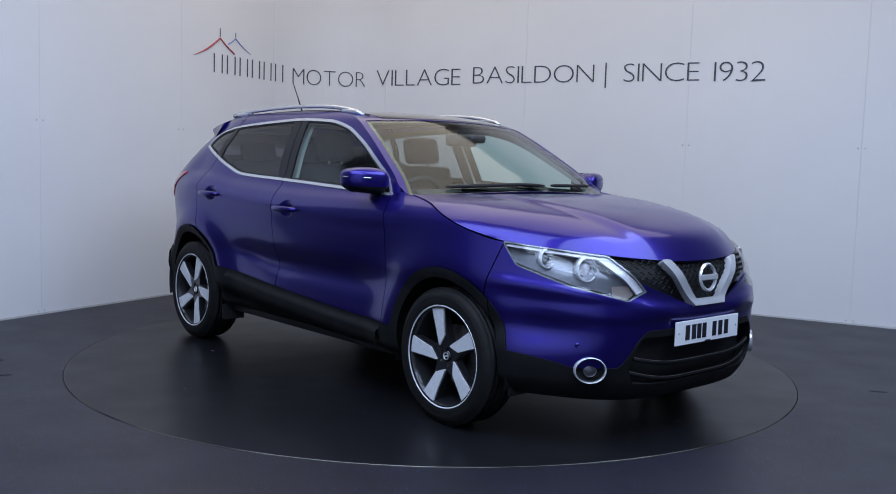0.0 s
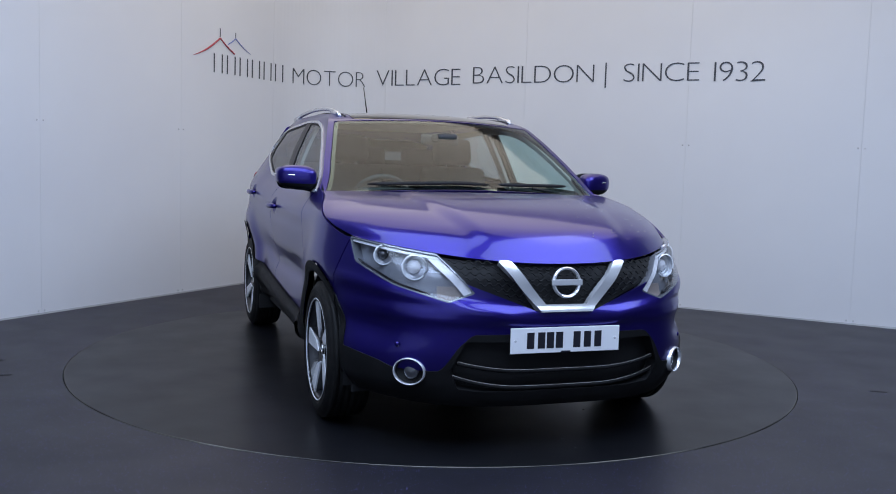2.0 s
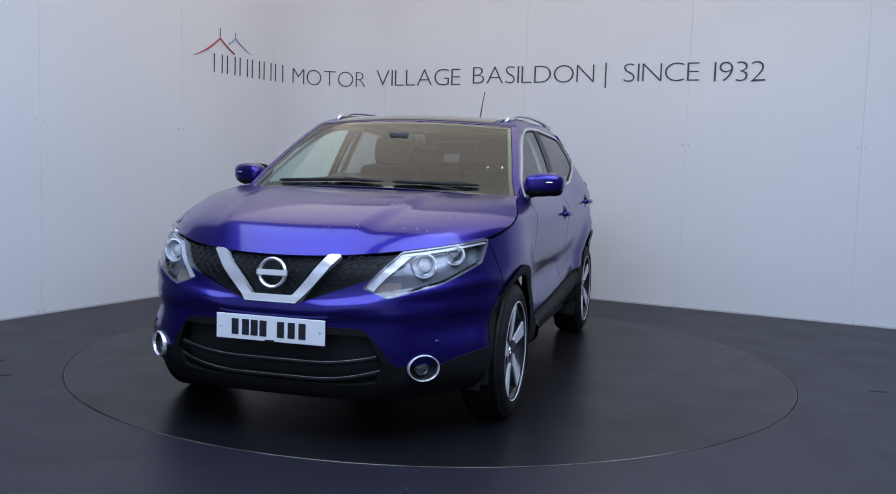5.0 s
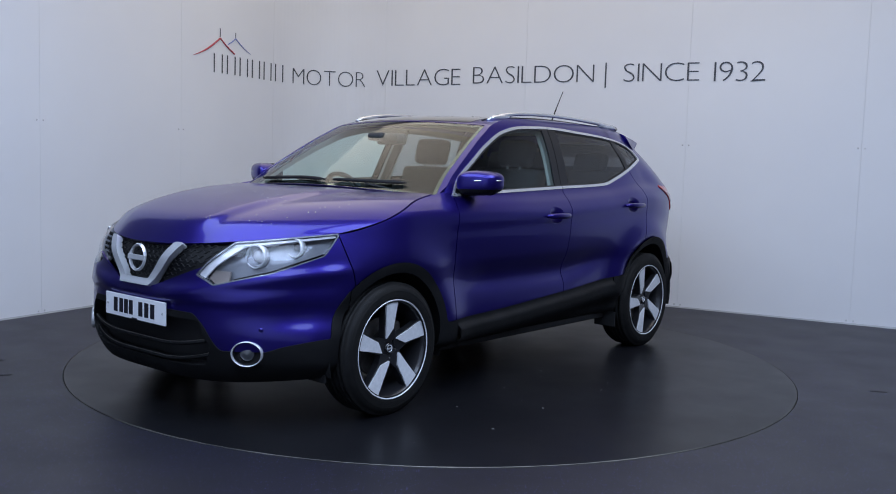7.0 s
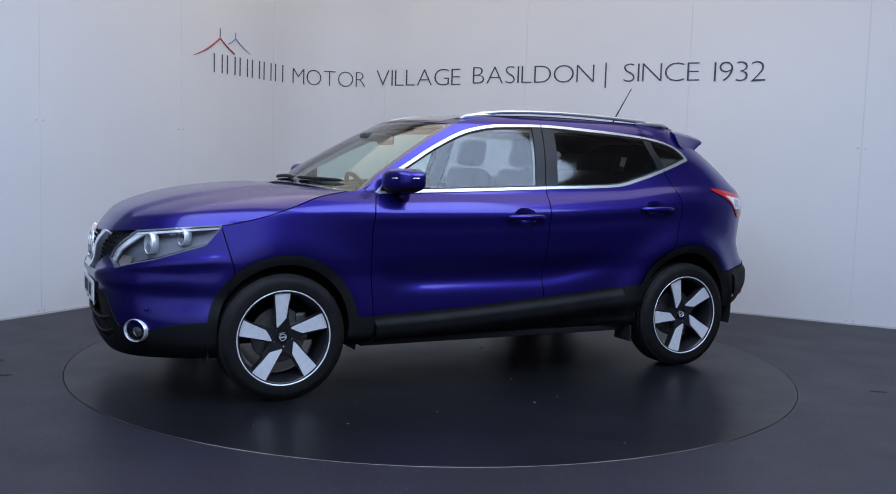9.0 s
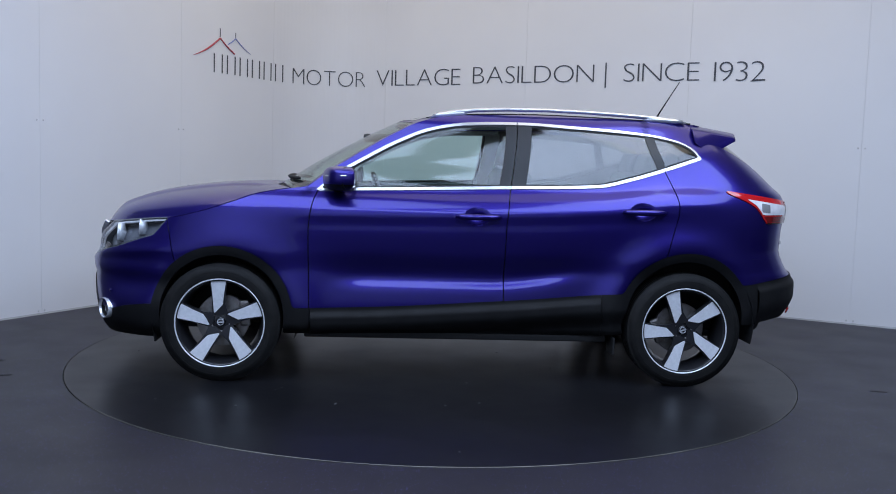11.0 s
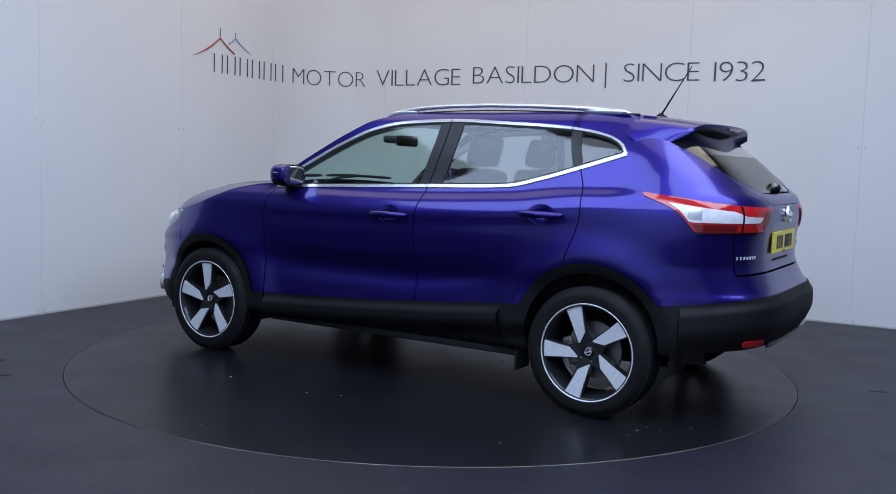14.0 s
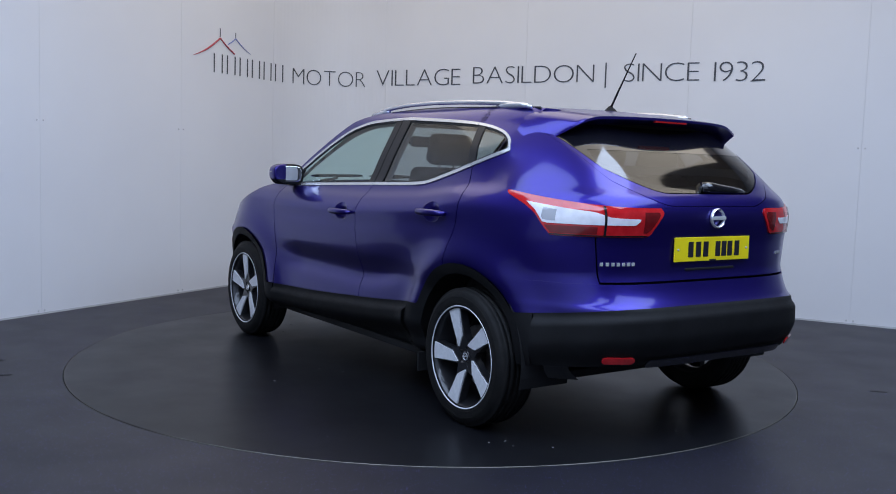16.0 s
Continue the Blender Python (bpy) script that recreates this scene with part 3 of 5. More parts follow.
# ---------------------------------------------------------------- panel cutter
def panel(name, grid, funcs, material, root, both=False, side=1, offset=0.0, skirt=0.012, label="", lift=None):
    """A piece of a surface where all the funcs are above nought, with turned-in edges.
    both: the piece and its mirror image in one mesh; side: -1 for the right-hand twin."""
    P, N = grid
    off = offset if lift is None else offset + lift
    Q = P + N * (off[..., None] if isinstance(off, np.ndarray) else off)
    F = np.stack([np.broadcast_to(f, P.shape[:2]) for f in funcs], -1) if funcs else np.ones((*P.shape[:2], 1))
    lo = np.minimum(np.minimum(F[:-1, :-1], F[1:, :-1]), np.minimum(F[:-1, 1:], F[1:, 1:])).min(-1)
    hi = np.maximum(np.maximum(F[:-1, :-1], F[1:, :-1]), np.maximum(F[:-1, 1:], F[1:, 1:])).min(-1)
    verts, norms, faces, index = [], [], [], {}

    def vert(p, n):
        k = (round(p[0], 5), round(p[1], 5), round(p[2], 5))
        if k not in index:
            index[k] = len(verts)
            verts.append(p)
            norms.append(n if lift is None else np.zeros(3))
        return index[k]

    for i, j in zip(*np.nonzero(hi > 0)):
        ring = [(i, j), (i + 1, j), (i + 1, j + 1), (i, j + 1)]
        poly = [(Q[a], N[a], F[a]) for a in ring]
        if lo[i, j] <= 0:
            for k in range(F.shape[-1]):
                cut = []
                for a, b in zip(poly, poly[1:] + poly[:1]):
                    fa, fb = a[2][k], b[2][k]
                    if fa > 0:
                        cut.append(a)
                    if (fa > 0) != (fb > 0):
                        t = fa / (fa - fb)
                        cut.append(tuple(u + (w - u) * t for u, w in zip(a, b)))
                poly = cut
                if len(poly) < 3:
                    break
            if len(poly) < 3:
                continue
        ids = []
        for p, n, _ in poly:
            d = vert(p, n)
            if d not in ids:
                ids.append(d)
        if len(ids) >= 3:
            a, b, c = (np.array(verts[ids[k]]) for k in (0, 1, len(ids) - 1))
            faces.append(ids if np.dot(np.cross(b - a, c - a), poly[0][1]) >= 0 else ids[::-1])
    edges = {}
    for f in faces:
        for a, b in zip(f, f[1:] + f[:1]):
            edges[(a, b)] = 1
    rim, ring_of = [(a, b) for a, b in edges if (b, a) not in edges], {}
    nv = len(verts)
    zero = np.zeros(3)
    if skirt:
        for a, b in rim:
            if both and abs(verts[a][1]) < 1e-4 and abs(verts[b][1]) < 1e-4:
                continue
            quad = []
            for k, deep in ((a, 0), (a, 1), (b, 1), (b, 0)):
                key = (k, deep)
                if key not in ring_of:
                    ring_of[key] = len(verts)
                    verts.append(verts[k] - norms[k] * skirt * deep)
                    norms.append(zero)
                quad.append(ring_of[key])
            faces.append(quad)
    if side < 0 or both:
        flip = [(v[0], -v[1], v[2]) for v in verts]
        nflip = [(n[0], -n[1], n[2]) for n in norms]
        fflip = [f[::-1] for f in faces]
        if both:
            k = len(verts)
            seam = {i: i for i in range(k) if abs(verts[i][1]) < 1e-4 and np.abs(norms[i]).sum() > 0}
            faces = faces + [[seam.get(i, i + k) for i in f] for f in fflip]
            verts, norms = list(verts) + flip, list(norms) + nflip
        else:
            verts, norms, faces = flip, nflip, fflip
    me = bpy.data.meshes.new(name)
    me.from_pydata([tuple(v) for v in verts], [], faces)
    me.polygons.foreach_set("use_smooth", [True] * len(me.polygons))
    me.update()
    me.normals_split_custom_set_from_vertices([tuple(n) for n in norms])
    me.materials.append(material)
    ob = new(name, me)
    ob.parent = root
    if label:
        ob["label"] = label
    return ob


# ---------------------------------------------------------------- outlines on the surface
sx, sy, sz = (SHELL[0][..., k] for k in range(3))
rx, ry, rz = (ROOF[0][..., k] for k in range(3))


def norm_f(f, grid):
    """Scale an outline function so that it reads as metres on the surface."""
    P = grid[0]
    fu, fv = np.gradient(f, axis=0), np.gradient(f, axis=1)
    du = np.linalg.norm(np.gradient(P, axis=0), axis=-1) + 1e-9
    dv = np.linalg.norm(np.gradient(P, axis=1), axis=-1) + 1e-9
    g = np.hypot(fu / du, fv / dv)
    return f / np.clip(g, 0.3, 5)


BELT = curve((0.95, 1.068), (0.736, 1.076), (-0.36, 1.117), (-0.87, 1.138), (-1.083, 1.187), (-1.272, 1.245), (-1.49, 1.318))
DTOP = curve((0.80, 1.05), (0.736, 1.085), (0.645, 1.174), (0.502, 1.262), (0.291, 1.378), (0.102, 1.455), (-0.104, 1.492), (-0.442, 1.503), (-0.77, 1.490),
             (-1.153, 1.463), (-1.36, 1.425), (-1.455, 1.378), (-1.495, 1.325))
CLADZ = curve((-2.2, 0.655), (-1.8, 0.605), (-0.96, 0.537), (-0.335, 0.482), (0.78, 0.425), (1.55, 0.425))
CLADF = curve((0.0, 0.538), (0.40, 0.535), (0.46, 0.49), (0.555, 0.372), (0.70, 0.372), (0.76, 0.395), (0.86, 0.425))
BOTTOM = curve((-2.25, 0.405), (-1.8, 0.372), (-1.0, 0.277), (0.8, 0.255), (1.6, 0.235), (2.1, 0.208))
REARCUT = curve((0.5, -1.20), (0.82, -1.272), (1.035, -1.326), (1.126, -1.312), (1.245, -1.266), (1.48, -1.15))
BCUT = lambda z: -0.335 - 0.075 * sstep(0.85, 1.5, z)
FCUT = curve((0.4, 0.762), (0.85, 0.774), (1.01, 0.755), (1.09, 0.725))
dF, dR = np.hypot(sx - 1.245, sz - 0.372), np.hypot(sx + 1.39, sz - 0.385)
clad_line = np.where(sx > 1.5, CLADF(sy), CLADZ(sx))
in_dlo = norm_f(np.minimum(np.minimum(sz - BELT(sx), DTOP(sx) - sz), np.minimum(sx + 1.493, 0.79 - sx)), SHELL)
above_clad = np.minimum(np.minimum(dF - 0.390, dR - 0.398), sz - clad_line)
under_roof = roof_z(sx, sy) - sz
nose_edge = np.where(sx > 1.553, LIP(sy), SHUT(sx)) - sz
hl_low = 0.674 + 0.30 * np.clip(sy - 0.515, 0, 1) + 1.0 * np.clip(sy - 0.70, 0, 1) ** 1.5 + 0.35 * np.clip(0.515 - sy, 0, 1) - 0.004
hl_diag = sy - (0.407 + (sz - 0.71) * 0.86)
hl_tip = sx - (1.553 + (0.908 - sz) * 0.85)
f_head = np.minimum(np.minimum(nose_edge - 0.003, sz - hl_low), np.minimum(hl_diag, hl_tip))
GLOW = lambda y: 0.636 + 0.37 * np.clip(np.abs(y) - 0.13, 0, 1)
f_grille = np.minimum(np.minimum(nose_edge - 0.003, sz - GLOW(sy)), np.minimum(-hl_diag - 0.004, sx - 1.6))
seam_f = sx - (1.50 + (sz - 0.65) * 0.24)
tl_top = 1.142 - 0.058 * np.clip((-sx - 1.64) / 0.46, 0, 1)
TLOW = curve((-2.3, 0.960), (-1.885, 0.958), (-1.86, 0.985), (-1.80, 1.052), (-1.63, 1.128), (-1.55, 1.16))
f_tail = np.minimum(np.minimum(tl_top - sz, sz - TLOW(sx)), np.minimum(sy - (0.345 + np.abs(1.062 - sz) * 0.75), -1.62 - sx))
f_tail = np.where(sx < 0, f_tail, -1)
glass_low = 1.148 + 0.9 * np.clip(sy - 0.27, 0, 1) ** 1.6 + 6.0 * np.clip(sy - 0.53, 0, 1) ** 1.5
on_rear = -1.5 - sx
tg_side = (0.635 + (sz - 0.75) * 0.13) - sy
tg_side = np.where(sz > 1.08, 2.0 * (sz - (glass_low - 0.055)), tg_side)
tg_side = np.where(sx < -1.5, tg_side, -1)
GAP = 0.003
SIDES = ((1, "left"), (-1, "right"))

car = tagged(new("car"), "violet-blue metallic five-door crossover parked on the turntable", "car")

# ---------------------------------------------------------------- painted panels
part_hood = panel("bonnet", HOOD, [], PAINT, car, both=True, skirt=0.02)
HANDLES = ((-0.169, 0.962), (-1.114, 1.012))
for side, _ in SIDES:
    wing = [above_clad, nose_edge - GAP, -seam_f - GAP, sx - FCUT(sz) - GAP]
    panel("front_wing", SHELL, wing, PAINT, car, side=side)
    cup = [np.hypot((sx - hx) / 0.078, (sz - hz) / 0.052) - 1 for hx, hz in HANDLES]
    d1 = panel("front_door", SHELL, [above_clad, FCUT(sz) - sx - GAP, sx - BCUT(sz) - GAP, BELT(sx) - sz, cup[0] * 0.05], PAINT, car, side=side)
    d2 = panel("rear_door", SHELL, [above_clad, BCUT(sz) - sx - GAP, sx - REARCUT(sz) - GAP, BELT(sx) - sz, cup[1] * 0.05], PAINT, car, side=side)
    for door, (hx, hz), c in ((d1, HANDLES[0], cup[0]), (d2, HANDLES[1], cup[1])):
        panel("handle_cup", SHELL, [-c * 0.05], PAINT, door, side=side, lift=np.clip(c, -1, 0) * 0.035, skirt=0)
        xs = [hx + 0.118 - 0.246 * k / 10 for k in range(11)]
        pts = [(x, side * (float(side_y(x, hz)) + 0.006 + 0.024 * math.sin(math.pi * k / 10) ** 0.5), hz - 0.002) for k, x in enumerate(xs)]
        part("door_handle", tube(pts, [0.010 + 0.008 * math.sin(math.pi * k / 10) ** 0.4 for k in range(11)], 10, 1.0), PAINT, door, smooth=True)
    quarter = [above_clad, REARCUT(sz) - sx - GAP, -f_tail - GAP * 0.5, under_roof, -tg_side - GAP, sz - (np.where(sx < -1.75, 0.7501, 0.3)), -in_dlo]
    panel("quarter_panel", SHELL, quarter, PAINT, car, side=side)
    frame_f = [sz - DTOP(sx) + 0.004, under_roof, sx + 1.20, FCUT(np.minimum(sz, 1.0)) + 0.12 - sx, -in_dlo, sz - 1.05]
    panel("pillar_frame", SHELL, frame_f, PAINT, car, side=side)

bumper_f = [above_clad, seam_f - GAP, -f_head - GAP, -f_grille - GAP, nose_edge - GAP]
front_bumper = panel("front_bumper", SHELL, bumper_f, PAINT, car, both=True)
rear_bumper = panel("rear_bumper", SHELL, [above_clad, -1.75 - sx, 0.7499 - sz], PAINT, car, both=True)
tailgate = panel("tailgate", SHELL, [tg_side - GAP, sz - 0.760, glass_low - sz, -f_tail - GAP, under_roof], PAINT, car, both=True)
# roof skin, split round the glass
side_lim = side_y(rx, rz) - ry
rxs = rx + 0.24 * ry * ry
f_pano = np.minimum(np.minimum(0.262 - rxs, rxs + 0.98), 0.505 - ry)
f_wind = np.minimum(np.minimum(0.995 - rxs, rxs - 0.285), side_lim - 0.032)
panel("roof_skin", ROOF, [side_lim, -f_pano, -f_wind, 0.998 - rxs, rx + 1.55], PAINT, car, both=True, skirt=0.015)
panel("roof_glass", ROOF, [f_pano - 0.003], ROOFGLASS, car, both=True, offset=0.001, label="black panoramic roof glass")
panel("windscreen", ROOF, [f_wind - 0.003], GLASS, car, both=True, offset=-0.002, skirt=0.004, label="clear green-tinted windscreen")
panel("windscreen_border", ROOF, [f_wind - 0.003, 0.022 - f_wind], GLOSSBLACK, car, both=True, offset=-0.006, skirt=0)
panel("cowl", ROOF, [rxs - 0.985, 1.12 - rxs, side_lim - 0.01], BLACK, car, both=True, offset=-0.012)
panel("headliner", ROOF, [side_lim - 0.04, 0.22 - rxs, rx + 1.5], HEADLINER, car, both=True, offset=-0.045, skirt=0)

# ---------------------------------------------------------------- black cladding
arch_ring = np.maximum(np.maximum(clad_line - sz, 0.394 - dF), 0.402 - dR)
open_arch = np.minimum(np.minimum(dF - 0.346, dR - 0.354), sz - BOTTOM(sx))
intake = np.minimum(np.minimum(0.505 - sz, sz - 0.285 - 0.10 * np.clip(sy - 0.35, 0, 1)), (0.50 - np.abs(sz - 0.38) * 0.45) - sy)
intake = np.where(sx > 1.5, intake, -1)
f_fog = np.where(sx > 1.5, 0.056 - np.hypot(sy - 0.650, sz - 0.364), -1)
f_fogsmall = f_fog - 0.008
clad_all = [arch_ring, open_arch]
drop = clad_line - sz
rear_lift = 0.004 + 0.020 * sstep(0.012, 0.055, drop) - 0.024 * sstep(0.12, 0.24, drop)
arch_lift = 0.011 - 0.04 * sstep(0.085, 0.20, drop) * (np.abs(sx + 0.08) < 1.05)
sill_lift = 0.006 + 0.024 * sstep(0.02, 0.05, drop) - 0.055 * sstep(0.085, 0.20, drop)
for side, _ in SIDES:
    panel("arch_trim", SHELL, clad_all + [0.93 - np.abs(sx - FX) * 1.0 - 0.44, 1.53 - sx], CLAD, car, side=side, lift=arch_lift, skirt=0.05, label="black plastic wheel-arch trim")
    panel("arch_trim", SHELL, clad_all + [0.49 - np.abs(sx + 1.39), sx + 1.83], CLAD, car, side=side, lift=arch_lift, skirt=0.05, label="black plastic wheel-arch trim")
    panel("sill_trim", SHELL, clad_all + [0.757 - sx, sx + 0.898], CLAD, car, side=side, lift=sill_lift, skirt=0.05, label="black plastic sill trim")
lower_front = panel("front_lower_bumper", SHELL, clad_all + [sx - 1.532, -intake, -f_fogsmall], CLAD, car, both=True, offset=0.006, skirt=0.05, label="black plastic lower bumper")
panel("lower_grille", SHELL, [intake + 0.02], BLACK, lower_front, both=True, offset=-0.05, skirt=0)
lower_rear = panel("rear_lower_bumper", SHELL, clad_all + [-1.832 - sx], CLAD, car, both=True, lift=rear_lift, skirt=0.05, label="black plastic lower bumper")
for zc, hw, dy in ((0.372, 0.47, 0.055), (0.297, 0.49, 0.075)):
    ys = [hw * (k / 12 - 1) for k in range(25)]
    pts = [(float(front_x(y, zc)) - 0.004, y, zc + dy * max(0, abs(y) / hw - 0.35) ** 2 * 1.6) for y in ys]
    part("intake_lip", tube(pts, [0.011] * 25, 8, 0.9), CLAD, lower_front, smooth=True)
    # thin grey line laid along each lip as its painted highlight
    pts = [(p[0] + 0.009, p[1], p[2] + 0.009) for p in pts]
    part("lip_highlight", tube(pts, 0.0012, 6), STEEL, lower_front)

# ---------------------------------------------------------------- side glass and its bright surround
BPIL = (BCUT(sz) + 0.066, BCUT(sz) - 0.085)
CPIL = -1.168 - 0.06 * sstep(1.2, 1.45, 2.65 - sz)
for side, _ in SIDES:
    for cut in ([sx - BCUT(sz) - 0.002], [BCUT(sz) - 0.002 - sx, sx - REARCUT(sz) - 0.002], [REARCUT(sz) - 0.002 - sx]):
        panel("window_surround", SHELL, [in_dlo, 0.0185 - in_dlo] + cut, SATIN, car, side=side, offset=0.006, skirt=0.012, label="bright satin chrome window surround")
    inner = in_dlo - 0.014
    panel("front_side_glass", SHELL, [inner, sx - BPIL[0]], GLASS, car, side=side, offset=-0.004, skirt=0.004)
    panel("rear_side_glass", SHELL, [inner, BPIL[1] - sx, sx - CPIL], PRIVACY, car, side=side, offset=-0.004, skirt=0.004, label="dark privacy glass")
    panel("quarter_glass", SHELL, [inner, CPIL - 0.055 - sx], PRIVACY, car, side=side, offset=-0.004, skirt=0.004, label="dark privacy glass")
    panel("centre_pillar", SHELL, [inner, BPIL[0] - sx, sx - BCUT(sz) - GAP], PILLARBLACK, car, side=side, offset=0.001)
    panel("centre_pillar", SHELL, [inner, BCUT(sz) - GAP - sx, sx - BPIL[1]], PILLARBLACK, car, side=side, offset=0.001)
    panel("window_divider", SHELL, [inner, CPIL - sx, sx - CPIL + 0.055], PILLARBLACK, car, side=side, offset=0.0)
    panel("window_seal", SHELL, [in_dlo - 0.014, 0.030 - in_dlo], BLACK, car, side=side, offset=-0.002, skirt=0)
    panel("pillar_lining", SHELL, [in_dlo + 0.05, 0.02 - in_dlo, under_roof - 0.02, sx + 0.45], HEADLINER, car, side=side, offset=-0.045, skirt=0)
    panel("pillar_lining", SHELL, [in_dlo, 0.05 - np.abs(sx - BCUT(sz)), under_roof - 0.02], HEADLINER, car, side=side, offset=-0.045, skirt=0.02)
    panel("door_lining", SHELL, [BELT(sx) - 0.012 - sz, 1.0 - sx, sx + 1.95, np.minimum(dF - 0.46, dR - 0.47), sz - 0.27], TRIM, car, side=side, offset=-0.05, skirt=0)
    panel("rear_pillar_lining", SHELL, [in_dlo + 0.05, 0.02 - in_dlo, under_roof - 0.02, -0.45 - sx], TRIM, car, side=side, offset=-0.045, skirt=0)
    tri = np.minimum(np.minimum(sx - 0.585, inner), 1)
    panel("mirror_base", SHELL, [tri], CLAD, car, side=side, offset=-0.001)

# rear window
f_rear = np.minimum(np.minimum(sz - glass_low - 0.006, 1.47 - sz), on_rear - 0.02)
panel("rear_window", SHELL, [f_rear], REARGLASS, tailgate, both=True, offset=-0.002, skirt=0.005, label="dark tailgate glass")
panel("rear_window_border", SHELL, [f_rear, 0.035 - f_rear], GLOSSBLACK, tailgate, both=True, offset=-0.006, skirt=0)

panel("rear_window_band", SHELL, [f_rear - 0.002, np.maximum(sz - 1.338, np.minimum(sy - 0.535, sz - 1.27))], GLOSSBLACK, tailgate, both=True, offset=-0.001, skirt=0, label="glossy black band across the top of the glass")

# ---------------------------------------------------------------- lamps
def on_front(y, z, d=0.0):
    return Vector((float(front_x(y, z)) + d, y, z))


def ring_at(bm, centre, direction, profile, n=24, wide=1.0):
    vs0 = set(bm.verts)
    lathe_into(bm, profile, n, "x")
    q = Vector(direction).to_track_quat("X", "Z").to_matrix().to_4x4()
    bmesh.ops.transform(bm, matrix=Matrix.Translation(centre) @ q @ Matrix.Diagonal((1, wide, 1, 1)), verts=[v for v in bm.verts if v not in vs0])


for side, _ in SIDES:
    head = panel("headlight", SHELL, [f_head + 0.004], LAMPGREY, car, side=side, offset=-0.055, skirt=0, label="clear headlight with bright reflectors")
    panel("lens", SHELL, [f_head], LENS, head, side=side, offset=0.002, skirt=0.003)
    panel("bezel", SHELL, [f_head + 0.002, 0.004 - f_head], LAMPGREY, head, side=side, offset=-0.002, skirt=0.055)
    panel("light_strip", SHELL, [f_head - 0.006, 0.017 - np.maximum(nose_edge - 0.003, f_head), sy - 0.50], GUIDE, head, side=side, offset=-0.012, skirt=0.01)
    panel("indicator", SHELL, [f_head - 0.006, 0.052 - hl_diag, sz - 0.66], WHITELENS, head, side=side, offset=-0.015, skirt=0.01)
    panel("amber_reflector", SHELL, [f_head - 0.012, hl_diag - 0.060, 0.735 - sz, 0.56 - sy], AMBER, head, side=side, offset=-0.03, skirt=0.01)
    panel("inner_mask", SHELL, [f_head - 0.004, 0.016 - (sz - hl_low), sy - 0.585], GLOSSBLACK, head, side=side, offset=-0.02, skirt=0.02)
    for y, z, r, inset in ((0.715, 0.842, 0.040, 0.085), (0.618, 0.802, 0.050, 0.062)):
        c = Vector((float(front_x(y, z)) - inset, y * side, z))
        bm = bmesh.new()
        ring_at(bm, c, (1.0, 0.22 * side, 0.05), [(r, 0.030), (r + 0.006, 0.022), (r + 0.004, -0.01), (r - 0.006, 0.010), (r * 0.72, -0.005), (r * 0.66, -0.012), (0.0, -0.02)])
        unit = part("reflector_bowl", bm, REFLECTOR, head, smooth=True)
        aim = Vector((1.0, 0.22 * side, 0.05)).normalized()
        across = aim.cross(Vector((0, 0, 1))).normalized() * side
        up = across.cross(aim) * side
        arc = [c + aim * 0.026 + (r + 0.003) * (math.cos(a) * across + math.sin(a) * up) for a in [radians(100 + 220 * k / 16) for k in range(17)]]
        part("light_guide", tube([tuple(p) for p in arc], 0.0038, 8), GUIDE, unit, "white C-shaped light guide", smooth=True)
        bm = bmesh.new()
        ring_at(bm, c, (1.0, 0.22 * side, 0.05), [(r * 0.62, -0.008), (r * 0.55, 0.008), (r * 0.3, 0.016), (0.0, 0.019)])
        part("projector_lens", bm, DARKLENS if y > 0.7 else WHITELENS, unit, smooth=True)
    tail = panel("tail_light", SHELL, [f_tail], RED, car, side=side, offset=0.006, skirt=0.02, label="red tail light with white centre lens")
    white_low = np.maximum(1.010, TLOW(sx) + 0.014)
    f_white = np.minimum(np.minimum(tl_top - 0.030 - 0.016 * (1 - sstep(0.60, 0.68, sy)) - sz, sz - white_low), np.minimum(sy - (0.47 + np.abs(1.045 - sz) * 0.6), -1.66 - sx))
    panel("reversing_lens", SHELL, [f_white], WHITELENS, tail, side=side, offset=0.0085, skirt=0.004)
    panel("lens_core", SHELL, [f_white - 0.012, 0.03 - np.abs(sx + 1.87)], SATIN, tail, side=side, offset=0.0095, skirt=0.003)
    panel("lens_seam", SHELL, [f_tail - 0.004, sy - 0.627, 0.636 - sy], GLOSSBLACK, tail, side=side, offset=0.0100, skirt=0.002)
    panel("fog_lens", SHELL, [f_tail - 0.018, 0.455 - sy], DARKRED, tail, side=side, offset=0.0080, skirt=0.002)
    panel("lower_lens", SHELL, [f_tail - 0.012, 1.002 - sz, sy - 0.66], DARKRED, tail, side=side, offset=0.0080, skirt=0.002)
    panel("dark_foot", SHELL, [f_tail - 0.002, 0.966 - sz], GLOSSBLACK, tail, side=side, offset=0.0075, skirt=0.004)
    c = on_front(0.655, 0.364, 0.010)
    c.y *= side
    bm = bmesh.new()
    d = (0.80, 0.60 * side, 0.0)
    ring_at(bm, c, d, [(0.0525, -0.02), (0.0535, 0.010), (0.056, 0.014), (0.0585, 0.010), (0.0595, -0.02)], 36, 1.24)
    fog = part("fog_light", bm, CHROME, car, "round fog light with a chrome ring", smooth=True)
    bm = bmesh.new()
    ring_at(bm, c, d, [(0.050, 0.000), (0.046, -0.022), (0.0, -0.026)], 24, 1.25)
    part("bowl", bm, BLACK, fog, smooth=True)
    bm = bmesh.new()
    ring_at(bm, c + Vector((0, -0.004 * side, -0.004)), d, [(0.034, -0.024), (0.034, -0.010), (0.026, -0.003), (0.0, 0.001)], 24)
    part("lens", bm, DARKLENS, fog, smooth=True)
